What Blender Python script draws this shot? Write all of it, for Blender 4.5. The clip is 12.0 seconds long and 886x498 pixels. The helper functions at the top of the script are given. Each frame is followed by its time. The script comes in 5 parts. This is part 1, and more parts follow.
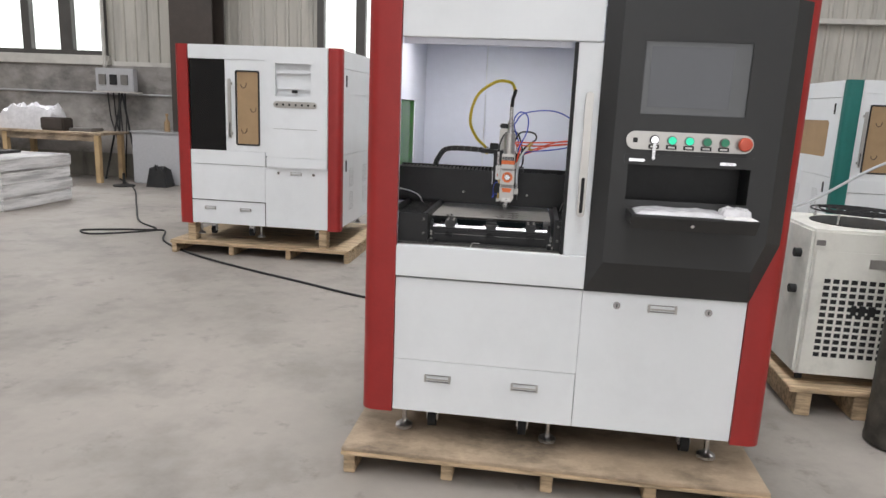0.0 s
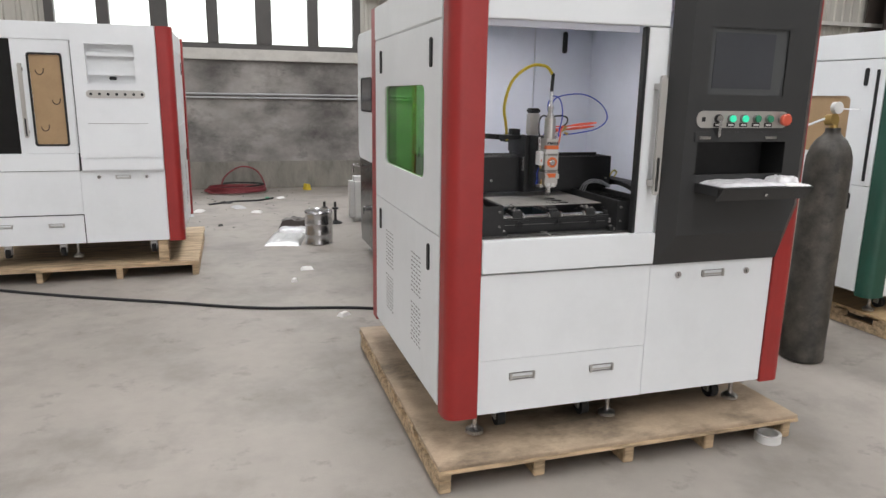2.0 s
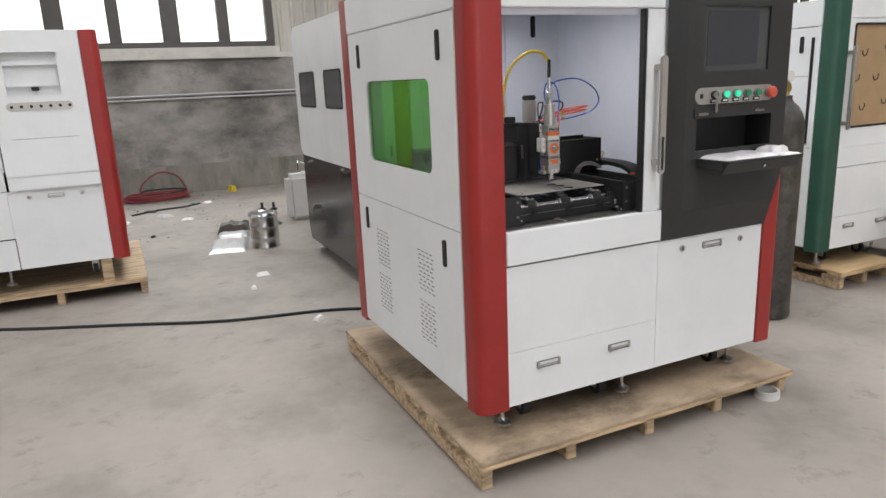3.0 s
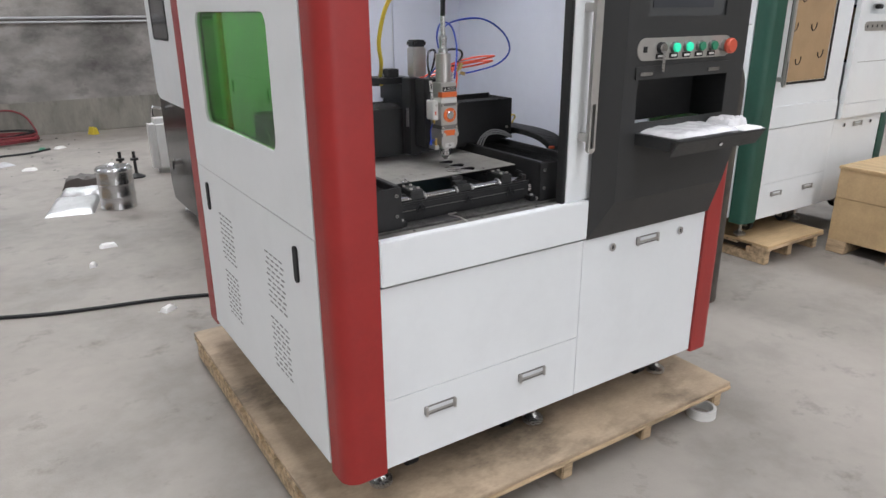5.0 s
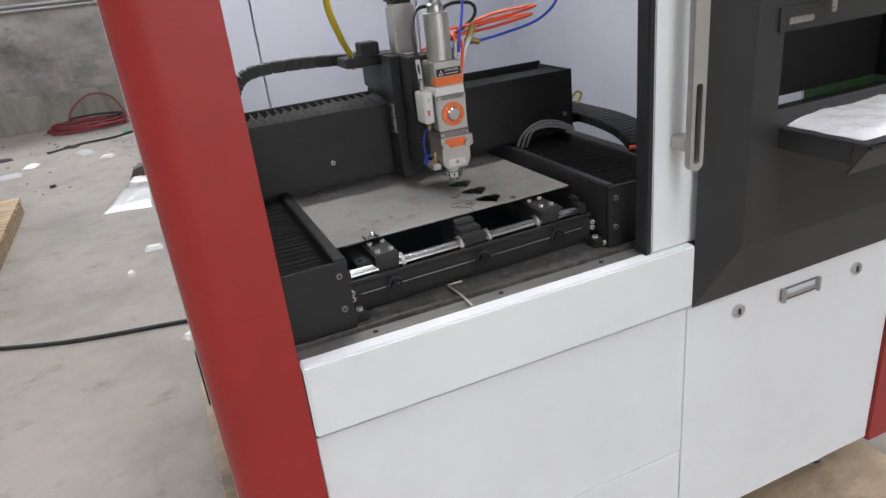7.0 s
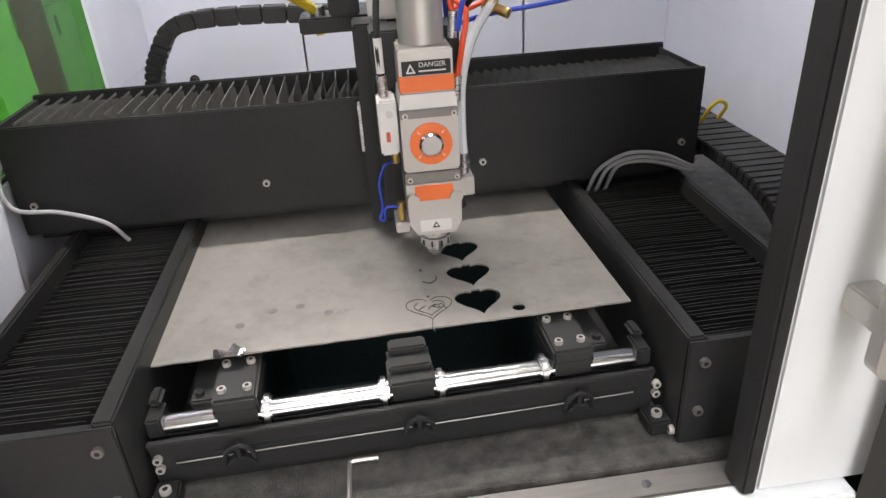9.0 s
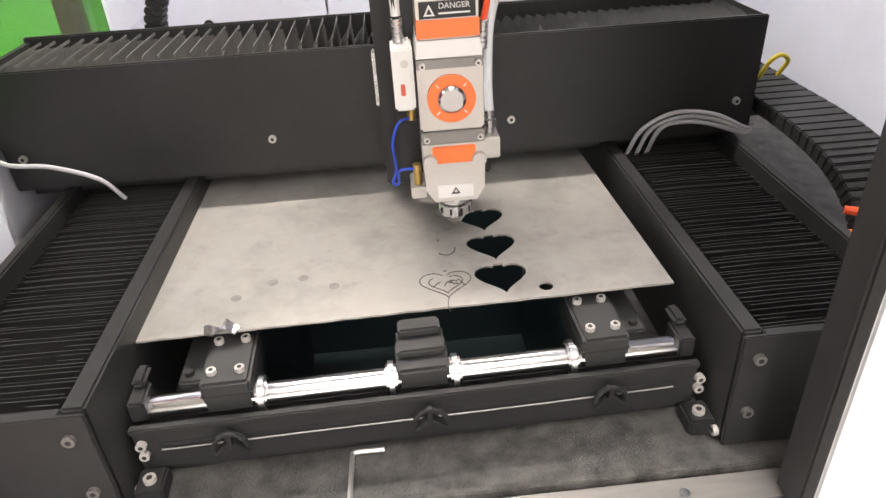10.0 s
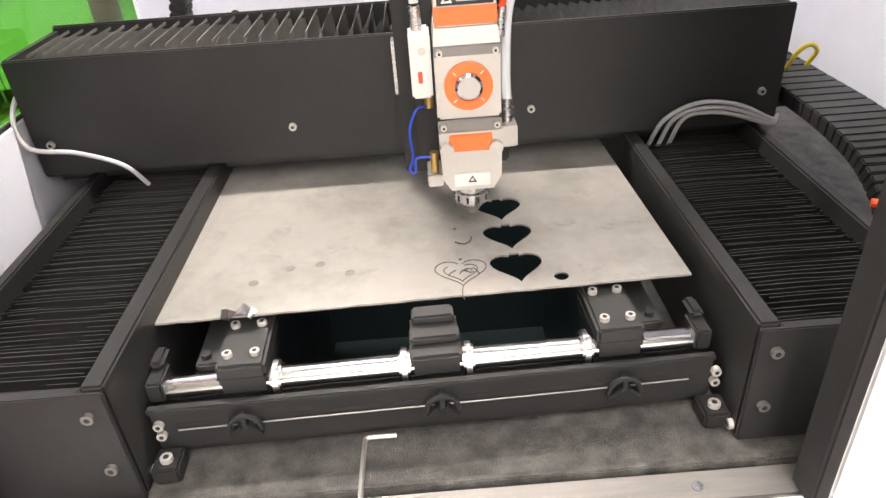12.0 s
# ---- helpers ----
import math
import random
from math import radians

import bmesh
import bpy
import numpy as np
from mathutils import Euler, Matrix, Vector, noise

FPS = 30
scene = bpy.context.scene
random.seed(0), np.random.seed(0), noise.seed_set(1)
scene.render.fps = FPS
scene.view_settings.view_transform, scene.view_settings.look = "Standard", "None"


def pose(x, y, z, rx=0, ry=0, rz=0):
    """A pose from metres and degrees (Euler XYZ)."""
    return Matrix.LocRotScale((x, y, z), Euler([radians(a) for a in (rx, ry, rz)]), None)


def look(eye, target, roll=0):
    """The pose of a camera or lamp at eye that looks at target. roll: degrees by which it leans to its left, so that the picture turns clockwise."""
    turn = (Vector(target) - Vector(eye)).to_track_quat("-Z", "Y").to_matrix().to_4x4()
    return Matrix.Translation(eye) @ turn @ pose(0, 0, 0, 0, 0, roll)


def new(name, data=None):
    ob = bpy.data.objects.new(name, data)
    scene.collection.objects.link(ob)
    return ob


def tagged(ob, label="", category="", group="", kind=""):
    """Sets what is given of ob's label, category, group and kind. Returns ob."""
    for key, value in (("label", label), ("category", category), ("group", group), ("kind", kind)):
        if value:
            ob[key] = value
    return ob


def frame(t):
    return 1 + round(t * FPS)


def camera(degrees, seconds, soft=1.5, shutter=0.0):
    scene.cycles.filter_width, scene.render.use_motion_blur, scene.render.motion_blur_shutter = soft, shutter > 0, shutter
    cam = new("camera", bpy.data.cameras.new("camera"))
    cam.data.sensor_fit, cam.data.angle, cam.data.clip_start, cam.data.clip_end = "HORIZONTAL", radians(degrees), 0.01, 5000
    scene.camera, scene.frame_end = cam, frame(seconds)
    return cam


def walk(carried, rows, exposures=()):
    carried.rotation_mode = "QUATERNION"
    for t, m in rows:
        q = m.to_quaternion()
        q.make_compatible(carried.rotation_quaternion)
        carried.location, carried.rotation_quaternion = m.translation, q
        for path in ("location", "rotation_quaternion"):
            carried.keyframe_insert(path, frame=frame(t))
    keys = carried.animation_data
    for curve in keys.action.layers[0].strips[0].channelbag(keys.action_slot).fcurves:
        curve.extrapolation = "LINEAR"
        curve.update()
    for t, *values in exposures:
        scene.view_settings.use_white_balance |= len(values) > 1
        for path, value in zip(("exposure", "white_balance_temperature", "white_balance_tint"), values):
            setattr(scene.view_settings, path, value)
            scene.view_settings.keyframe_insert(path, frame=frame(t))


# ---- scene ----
cam = camera(66.1, 12.0)
PATH = [
    (0, (0.487, -2.405, 1.386), (0.232, -0.463, 0.978), 2.4),
    (0.5, (0.139, -2.373, 1.383), (0.045, -0.427, 0.931), 3.1),
    (1, (-0.199, -2.257, 1.368), (0.006, -0.309, 0.963), 2.8),
    (1.5, (-0.523, -2.234, 1.358), (-0.064, -0.33, 0.952), 3.0),
    (2, (-0.807, -2.144, 1.371), (-0.226, -0.281, 0.934), 0.9),
    (2.5, (-0.985, -2.057, 1.37), (-0.254, -0.233, 0.997), -1.7),
    (3, (-1.149, -1.959, 1.404), (-0.329, -0.2, 0.923), -2.5),
    (3.5, (-1.15, -1.896, 1.389), (-0.194, -0.234, 0.82), -2.3),
    (3.7, (-1.097, -1.844, 1.373), (-0.097, -0.215, 0.784), -2.1),
    (5.3, (-0.646, -1.282, 1.416), (0.375, 0.299, 0.738), -0.3),
    (5.5, (-0.61, -1.224, 1.412), (0.379, 0.366, 0.708), -2.4),
    (6, (-0.457, -1.082, 1.391), (0.457, 0.564, 0.718), -5.9),
    (6.5, (-0.23, -0.922, 1.391), (0.598, 0.759, 0.69), -5.7),
    (6.7, (-0.171, -0.884, 1.389), (0.593, 0.815, 0.659), -6.0),
    (8.3, (0.172, -0.502, 1.345), (0.562, 1.204, 0.378), -4.7),
    (8.5, (0.229, -0.456, 1.351), (0.541, 1.287, 0.422), -4.2),
    (9, (0.317, -0.365, 1.343), (0.503, 1.394, 0.411), -3.5),
    (9.5, (0.324, -0.312, 1.329), (0.466, 1.441, 0.377), -3.5),
    (10, (0.333, -0.295, 1.319), (0.424, 1.41, 0.277), -3.6),
    (10.5, (0.338, -0.292, 1.313), (0.391, 1.387, 0.229), -3.6),
    (11, (0.339, -0.291, 1.312), (0.377, 1.391, 0.23), -3.5),
    (11.5, (0.342, -0.296, 1.314), (0.368, 1.398, 0.252), -4.1),
    (12, (0.342, -0.298, 1.315), (0.355, 1.401, 0.26), -4.2),
]
EXPOSURES = [(0.0, 0.08, 6450, 11), (3.7, 0.1, 6550, 11), (5.3, 0.13, 6250, 11), (6.7, 0.13, 6300, 11), (8.3, 0.15, 6600, 12), (8.9, 0.55, 6700, 12), (9.5, 0.84, 6900, 13), (10.0, 1.22, 7050, 14), (10.5, 1.38, 7150, 14), (12.0, 1.48, 7200, 14)]
walk(cam, [(t, look(eye, target, roll)) for t, eye, target, roll in PATH], EXPOSURES)

# ---- world, sun and large lights ----
world = bpy.data.worlds.new("world")
scene.world = world
world.use_nodes = True
_wn = world.node_tree
_sky = _wn.nodes.new("ShaderNodeTexSky")
_sky.sky_type, _sky.sun_disc, _sky.sun_elevation, _sky.sun_rotation = "NISHITA", False, radians(50), radians(200)
_wn.links.new(_sky.outputs[0], _wn.nodes["Background"].inputs[0])
_wn.nodes["Background"].inputs[1].default_value = 0.12


def area_lamp(name, m, sx, sy, watts, colour=(1, 1, 1)):
    data = bpy.data.lights.new(name, "AREA")
    data.shape, data.size, data.size_y, data.energy, data.color = "RECTANGLE", sx, sy, watts, colour
    ob = new(name, data)
    ob.matrix_world = m
    return ob


WALL_Y, HALL_W, HALL_E, HALL_S, ROOF = 8.3, -13.0, 16.0, -11.0, 6.6
# added daylight fill: unseen lamps under the roof and beside the south wall
for _x in (-7.5, 0.5, 8.5):
    area_lamp("overhead_fill", pose(_x, -1.5, ROOF - 0.03), 1.6, 15, 640, (0.965, 0.97, 1.0))
for _x, _w in ((-8.4, 450), (-1.0, 360)):
    area_lamp("window_daylight", pose(_x, WALL_Y + 1.3, 5.0, -52, 0, 0), 3.5, 1.4, _w, (0.97, 0.98, 1.0))
area_lamp("south_fill", pose(1.0, HALL_S + 0.15, 2.2, 90, 0, 0), 7.0, 3.8, 180, (0.965, 0.975, 1.0))


# ---- materials ----
def material(name, base, rough=0.5, metal=0.0, vary=0.1, scale=6.0, bump=0.0, bump_scale=120.0, coat=0.0, second=None, spot=0.0, spot_scale=1.0, fleck=0.0, fleck_scale=9.0, spec=0.5, stretch=(1, 1, 1)):
    """A surface with grain at two scales, optional darker stains, and fine relief, in metres of the object."""
    m = bpy.data.materials.new(name)
    m.use_nodes = True
    nt = m.node_tree
    bsdf = nt.nodes["Principled BSDF"]
    bsdf.inputs["Roughness"].default_value = rough
    bsdf.inputs["Metallic"].default_value = metal
    bsdf.inputs["Coat Weight"].default_value = coat
    bsdf.inputs["Specular IOR Level"].default_value = spec
    tc = nt.nodes.new("ShaderNodeTexCoord")
    mp = nt.nodes.new("ShaderNodeMapping")
    mp.inputs["Scale"].default_value = stretch
    nt.links.new(tc.outputs["Object"], mp.inputs[0])

    def noise_of(s, detail=6.0, r=0.6):
        n = nt.nodes.new("ShaderNodeTexNoise")
        n.inputs["Scale"].default_value, n.inputs["Detail"].default_value, n.inputs["Roughness"].default_value = s, detail, r
        nt.links.new(mp.outputs[0], n.inputs["Vector"])
        return n.outputs["Fac"]

    def ramp_of(fac, a, b, lo=0.3, hi=0.7):
        r = nt.nodes.new("ShaderNodeValToRGB")
        r.color_ramp.elements[0].position, r.color_ramp.elements[1].position = lo, hi
        r.color_ramp.elements[0].color, r.color_ramp.elements[1].color = (*a, 1), (*b, 1)
        nt.links.new(fac, r.inputs[0])
        return r.outputs[0]

    def mix_of(kind, fac, a, b):
        x = nt.nodes.new("ShaderNodeMix")
        x.data_type, x.blend_type = "RGBA", kind
        if isinstance(fac, float):
            x.inputs[0].default_value = fac
        else:
            nt.links.new(fac, x.inputs[0])
        nt.links.new(a, x.inputs[6])
        nt.links.new(b, x.inputs[7])
        return x.outputs[2]

    dark = tuple(max(c * (1 - vary), 0) for c in base)
    light = tuple(min(c * (1 + vary), 0.95) for c in (second or base))
    col = ramp_of(noise_of(scale), dark, light)
    grain = ramp_of(noise_of(scale * 14, 4.0), (1 - vary * 0.6,) * 3, (1, 1, 1))
    col = mix_of("MULTIPLY", 1.0, col, grain)
    if spot:
        stain = ramp_of(noise_of(spot_scale, 8.0, 0.65), (1 - spot,) * 3, (1, 1, 1), 0.36, 0.52)
        col = mix_of("MULTIPLY", 1.0, col, stain)
    if fleck:
        speck = ramp_of(noise_of(fleck_scale, 10.0, 0.7), (1 - fleck,) * 3, (1, 1, 1), 0.33, 0.43)
        col = mix_of("MULTIPLY", 1.0, col, speck)
    nt.links.new(col, bsdf.inputs["Base Color"])
    rr = nt.nodes.new("ShaderNodeMapRange")
    rr.inputs[3].default_value, rr.inputs[4].default_value = max(rough - 0.08, 0.02), min(rough + 0.08, 1)
    nt.links.new(noise_of(scale * 3), rr.inputs[0])
    nt.links.new(rr.outputs[0], bsdf.inputs["Roughness"])
    if bump:
        b = nt.nodes.new("ShaderNodeBump")
        b.inputs["Strength"].default_value, b.inputs["Distance"].default_value = bump, 0.003
        nt.links.new(noise_of(bump_scale, 3.0), b.inputs["Height"])
        nt.links.new(b.outputs[0], bsdf.inputs["Normal"])
    return m


def clear_material(name, tint, gloss=0.12, rough=0.02):
    """A thin tinted pane: tinted see-through with a glossy skin."""
    m = bpy.data.materials.new(name)
    m.use_nodes = True
    nt = m.node_tree
    nt.nodes.remove(nt.nodes["Principled BSDF"])
    out = nt.nodes["Material Output"]
    tr, gl, mx, fr = (nt.nodes.new("ShaderNode" + k) for k in ("BsdfTransparent", "BsdfGlossy", "MixShader", "LayerWeight"))
    pw, sc = nt.nodes.new("ShaderNodeMath"), nt.nodes.new("ShaderNodeMath")
    pw.operation, pw.inputs[1].default_value = "POWER", 4.0
    sc.operation, sc.inputs[1].default_value, sc.inputs[2].default_value = "MULTIPLY_ADD", 0.6, 0.03
    tr.inputs[0].default_value = (*tint, 1)
    gl.inputs["Roughness"].default_value = rough
    nt.links.new(fr.outputs["Facing"], pw.inputs[0])
    nt.links.new(pw.outputs[0], sc.inputs[0])
    nt.links.new(sc.outputs[0], mx.inputs[0])
    nt.links.new(tr.outputs[0], mx.inputs[1])
    nt.links.new(gl.outputs[0], mx.inputs[2])
    nt.links.new(mx.outputs[0], out.inputs[0])
    return m


def glow_material(name, colour, strength):
    m = bpy.data.materials.new(name)
    m.use_nodes = True
    b = m.node_tree.nodes["Principled BSDF"]
    b.inputs["Base Color"].default_value = (*colour, 1)
    b.inputs["Emission Color"].default_value = (*colour, 1)
    b.inputs["Emission Strength"].default_value = strength
    return m


WHITE = material("white_powder_coat", (0.74, 0.76, 0.77), 0.42, vary=0.02, scale=2.5, bump=0.05, bump_scale=900, spot=0.04, spot_scale=3)
CREAM = material("cream_paint", (0.72, 0.71, 0.65), 0.5, vary=0.05, scale=4, spot=0.15, spot_scale=4)
RED = material("red_powder_coat", (0.30, 0.018, 0.016), 0.42, vary=0.10, scale=5, bump=0.08, bump_scale=700)
GREEN = material("dark_green_paint", (0.018, 0.075, 0.052), 0.45, vary=0.12, scale=5, bump=0.08, bump_scale=700)
TEAL = material("teal_paint", (0.01, 0.14, 0.12), 0.45, vary=0.12, scale=5, bump=0.08, bump_scale=700)
CHARCOAL = material("charcoal_powder_coat", (0.0245, 0.025, 0.025), 0.48, vary=0.08, scale=4, bump=0.15, bump_scale=900)
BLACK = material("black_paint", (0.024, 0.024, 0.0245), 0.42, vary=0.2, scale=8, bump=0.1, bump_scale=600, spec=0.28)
DECK = material("worn_black_deck", (0.046, 0.044, 0.041), 0.5, vary=0.5, scale=55, second=(0.085, 0.082, 0.077), bump=0.6, bump_scale=500, spot=0.25, spot_scale=12)
# lighter than the bellows: fold wear and the ridges' glint in one colour
FOLD_EDGE = material("worn_glinting_fold_edge", (0.024, 0.024, 0.023), 0.45, vary=0.3, scale=40)
RUBBER = material("black_rubber", (0.01, 0.01, 0.011), 0.7, vary=0.2, scale=20)
BELLOWS = material("black_bellows_cloth", (0.012, 0.012, 0.012), 0.5, vary=0.3, scale=30, bump=0.2, bump_scale=300)
BELLOWS_GREY = material("dusty_bellows_cloth", (0.085, 0.082, 0.078), 0.5, vary=0.35, scale=30, bump=0.2, bump_scale=300, spot=0.3, spot_scale=9)
STEEL = material("brushed_steel", (0.55, 0.55, 0.55), 0.28, 1.0, vary=0.12, scale=20, stretch=(1, 8, 8))
TRACK = material("dull_track_metal", (0.21, 0.20, 0.19), 0.5, 0.6, vary=0.15, scale=12, stretch=(1, 10, 10))
CHROME = material("chrome", (0.60, 0.60, 0.61), 0.18, 1.0, vary=0.04, scale=20)
SHEET = material("mild_steel_sheet", (0.36, 0.345, 0.32), 0.42, 0.4, vary=0.10, scale=5, bump=0.1, bump_scale=400, spot=0.25, spot_scale=7, fleck=0.2, fleck_scale=26)
ALU = material("anodised_aluminium", (0.50, 0.485, 0.46), 0.38, 0.75, vary=0.06, scale=15)
ALU_DARK = material("grey_aluminium", (0.22, 0.21, 0.20), 0.45, 0.6, vary=0.1, scale=15)
ORANGE = material("orange_anodised", (0.75, 0.16, 0.04), 0.4, 0.1, vary=0.08, scale=20)
PLASTIC_W = material("white_plastic", (0.62, 0.615, 0.595), 0.4, vary=0.04, scale=10)
FILM = material("crumpled_plastic_film", (0.66, 0.65, 0.66), 0.22, vary=0.1, scale=18, bump=0.9, bump_scale=60)
INNER = material("lavender_white_inner_panel", (0.72, 0.74, 0.83), 0.45, vary=0.03, scale=2, spot=0.05, spot_scale=2)
CARD = material("brown_cardboard", (0.36, 0.24, 0.13), 0.75, vary=0.1, scale=5)
PINE = material("rough_pine", (0.54, 0.40, 0.25), 0.7, vary=0.3, scale=5, bump=0.4, bump_scale=90, spot=0.3, spot_scale=5, stretch=(1, 8, 8))
PLY = material("stained_plywood", (0.45, 0.345, 0.24), 0.65, vary=0.2, scale=6, bump=0.3, bump_scale=80, spot=0.6, spot_scale=2.3, stretch=(1, 1.6, 3))
PLY_LIGHT = material("pale_plywood", (0.52, 0.37, 0.20), 0.65, vary=0.18, scale=5, bump=0.2, bump_scale=80, stretch=(1, 5, 1))
CONCRETE = material("dusty_concrete", (0.305, 0.276, 0.246), 0.62, vary=0.13, scale=0.8, bump=0.3, bump_scale=140, spot=0.24, spot_scale=1.7, fleck=0.3, fleck_scale=4.6)
RENDERED = material("patchy_cement_render", (0.098, 0.091, 0.084), 0.85, vary=0.12, scale=0.95, bump=0.5, bump_scale=50, second=(0.40, 0.375, 0.35), spot=0.5, spot_scale=1.4, fleck=0.3, fleck_scale=4, stretch=(0.85, 1, 1.25))
PLINTH = material("pale_cement_plinth", (0.23, 0.215, 0.185), 0.85, vary=0.2, scale=2.2, bump=0.5, bump_scale=50, spot=0.35, spot_scale=2.5, stretch=(1.6, 1, 0.5))
CLAD = material("ribbed_steel_cladding", (0.47, 0.45, 0.40), 0.5, vary=0.08, scale=1.5, spot=0.2, spot_scale=1.2, stretch=(3, 3, 0.5))
COLUMN = material("brown_primer_steel", (0.055, 0.043, 0.036), 0.45, vary=0.2, scale=3, spot=0.2, spot_scale=2)
FRAME_GREY = material("dark_grey_window_frame", (0.075, 0.07, 0.065), 0.5, vary=0.1, scale=5)
TRIM = material("pale_sill_trim", (0.55, 0.53, 0.49), 0.5, vary=0.08, scale=4, spot=0.15, spot_scale=3)
FLASK = material("worn_cylinder_paint", (0.020, 0.019, 0.016), 0.5, vary=0.4, scale=9, bump=0.3, bump_scale=80, second=(0.075, 0.066, 0.054), spot=0.5, spot_scale=7, fleck=0.5, fleck_scale=16)
BRASS = material("brass", (0.55, 0.38, 0.14), 0.35, 1.0, vary=0.1, scale=30)
YELLOW = material("yellow_fibre_sleeve", (0.62, 0.47, 0.03), 0.45, vary=0.08, scale=30)
BLUE = material("blue_hose", (0.02, 0.06, 0.45), 0.35, vary=0.08, scale=30)
HOSE_RED = material("orange_red_hose", (0.75, 0.09, 0.03), 0.4, vary=0.08, scale=30)
HOSE_CLEAR = material("clear_hose", (0.62, 0.64, 0.66), 0.25, vary=0.06, scale=30)
CABLE_GREY = material("grey_cable", (0.42, 0.42, 0.43), 0.5, vary=0.05, scale=30)
FOIL = material("silver_foil", (0.56, 0.56, 0.56), 0.38, 0.95, vary=0.1, scale=9, bump=0.6, bump_scale=40)
TIN = material("tin_plate", (0.62, 0.62, 0.63), 0.22, 1.0, vary=0.1, scale=12, bump=0.2, bump_scale=30)
GLASS_GREEN = clear_material("green_laser_glass", (0.29, 0.62, 0.21))
PANE = clear_material("window_glass", (0.93, 0.95, 0.95))
DARK_GLASS = material("dark_screen_glass", (0.05, 0.053, 0.06), 0.12, vary=0.05, scale=4)
# paler grey that stands for the reflection along the screen's edges
SCREEN_GREY = material("grey_screen_reflection", (0.075, 0.078, 0.08), 0.2, vary=0.05, scale=4)
GREEN_LAMP = glow_material("lit_green_button", (0.03, 0.62, 0.36), 0.5)
RED_CAP = material("red_emergency_cap", (0.55, 0.09, 0.05), 0.4, vary=0.05, scale=20)
GREEN_BTN = material("green_button", (0.03, 0.22, 0.12), 0.4, vary=0.05, scale=20)
TINTED = material("black_tinted_acrylic", (0.006, 0.006, 0.007), 0.08, vary=0.05, scale=4)
DUST_EDGE = material("dusty_fold_edge", (0.10, 0.098, 0.094), 0.5, vary=0.3, scale=40)
WRAP = material("streaked_stretch_film", (0.70, 0.69, 0.68), 0.25, vary=0.22, scale=3, bump=0.8, bump_scale=40, spot=0.25, spot_scale=3, stretch=(0.5, 0.5, 7))
SCREW = material("zinc_screw", (0.52, 0.50, 0.47), 0.45, 0.35, vary=0.1, scale=60)
CHUTE = material("dark_bluish_steel", (0.014, 0.025, 0.029), 0.4, vary=0.2, scale=8, bump=0.1, bump_scale=200)
# flat grey that stands for the shade inside the vent slots
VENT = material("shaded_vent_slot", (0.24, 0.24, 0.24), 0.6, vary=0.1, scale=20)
PAPER = material("white_paper", (0.75, 0.74, 0.72), 0.7, vary=0.04, scale=10)


# ---- mesh helpers ----
def box(bm, x0, y0, z0, x1, y1, z1, bevel=0.0, m=None):
    vs = [bm.verts.new((x, y, z)) for x in (x0, x1) for y in (y0, y1) for z in (z0, z1)]
    fs = [bm.faces.new([vs[i] for i in f]) for f in ((0, 1, 3, 2), (4, 6, 7, 5), (0, 4, 5, 1), (2, 3, 7, 6), (0, 2, 6, 4), (1, 5, 7, 3))]
    if m is not None:
        bmesh.ops.transform(bm, matrix=m, verts=vs)
    if bevel:
        bmesh.ops.bevel(bm, geom=list({e for f in fs for e in f.edges}), offset=bevel, segments=2, affect="EDGES", clamp_overlap=True)
    return bm


def boxed(*args, **kw):
    return box(bmesh.new(), *args, **kw)


def rod(bm, a, b, r, r2=None, seg=16):
    """A capped cylinder or cone from a to b."""
    a, b = Vector(a), Vector(b)
    turn = (b - a).to_track_quat("Z", "Y").to_matrix().to_4x4()
    bmesh.ops.create_cone(bm, cap_ends=True, segments=seg, radius1=r, radius2=r if r2 is None else r2, depth=(b - a).length, matrix=Matrix.Translation((a + b) / 2) @ turn)
    return bm


def lathe(bm, profile, x=0, y=0, z=0, seg=24):
    """A closed body of rotation about the z axis, from (radius, height) pairs."""
    rings = []
    for r, h in profile:
        rings.append([bm.verts.new((x + r * math.cos(2 * math.pi * i / seg), y + r * math.sin(2 * math.pi * i / seg), z + h)) for i in range(seg)])
    for a, b in zip(rings, rings[1:]):
        for i in range(seg):
            bm.faces.new((a[i], a[(i + 1) % seg], b[(i + 1) % seg], b[i]))
    bm.faces.new(rings[0][::-1])
    bm.faces.new(rings[-1])
    return bm


def smooth_path(points, n=8):
    """A Catmull-Rom line through the points."""
    p = [Vector(q) for q in points]
    p = [2 * p[0] - p[1]] + p + [2 * p[-1] - p[-2]]
    out = []
    for i in range(1, len(p) - 2):
        for k in range(n):
            t = k / n
            a, b, c, d = p[i - 1:i + 3]
            out.append(0.5 * ((2 * b) + (c - a) * t + (2 * a - 5 * b + 4 * c - d) * t * t + (3 * b - a - 3 * c + d) * t ** 3))
    return out + [p[-2]]


def hose(bm, points, r, seg=8, n=8):
    line = smooth_path(points, n)
    side, rings = None, []
    for i, p in enumerate(line):
        d = (line[min(i + 1, len(line) - 1)] - line[max(i - 1, 0)]).normalized()
        if side is None:
            side = d.orthogonal().normalized()
        side = (side - d * side.dot(d)).normalized()
        up = d.cross(side)
        rings.append([bm.verts.new(p + r * (side * math.cos(2 * math.pi * k / seg) + up * math.sin(2 * math.pi * k / seg))) for k in range(seg)])
    for a, b in zip(rings, rings[1:]):
        for k in range(seg):
            bm.faces.new((a[k], a[(k + 1) % seg], b[(k + 1) % seg], b[k]))
    bm.faces.new(rings[0][::-1])
    bm.faces.new(rings[-1])
    return bm


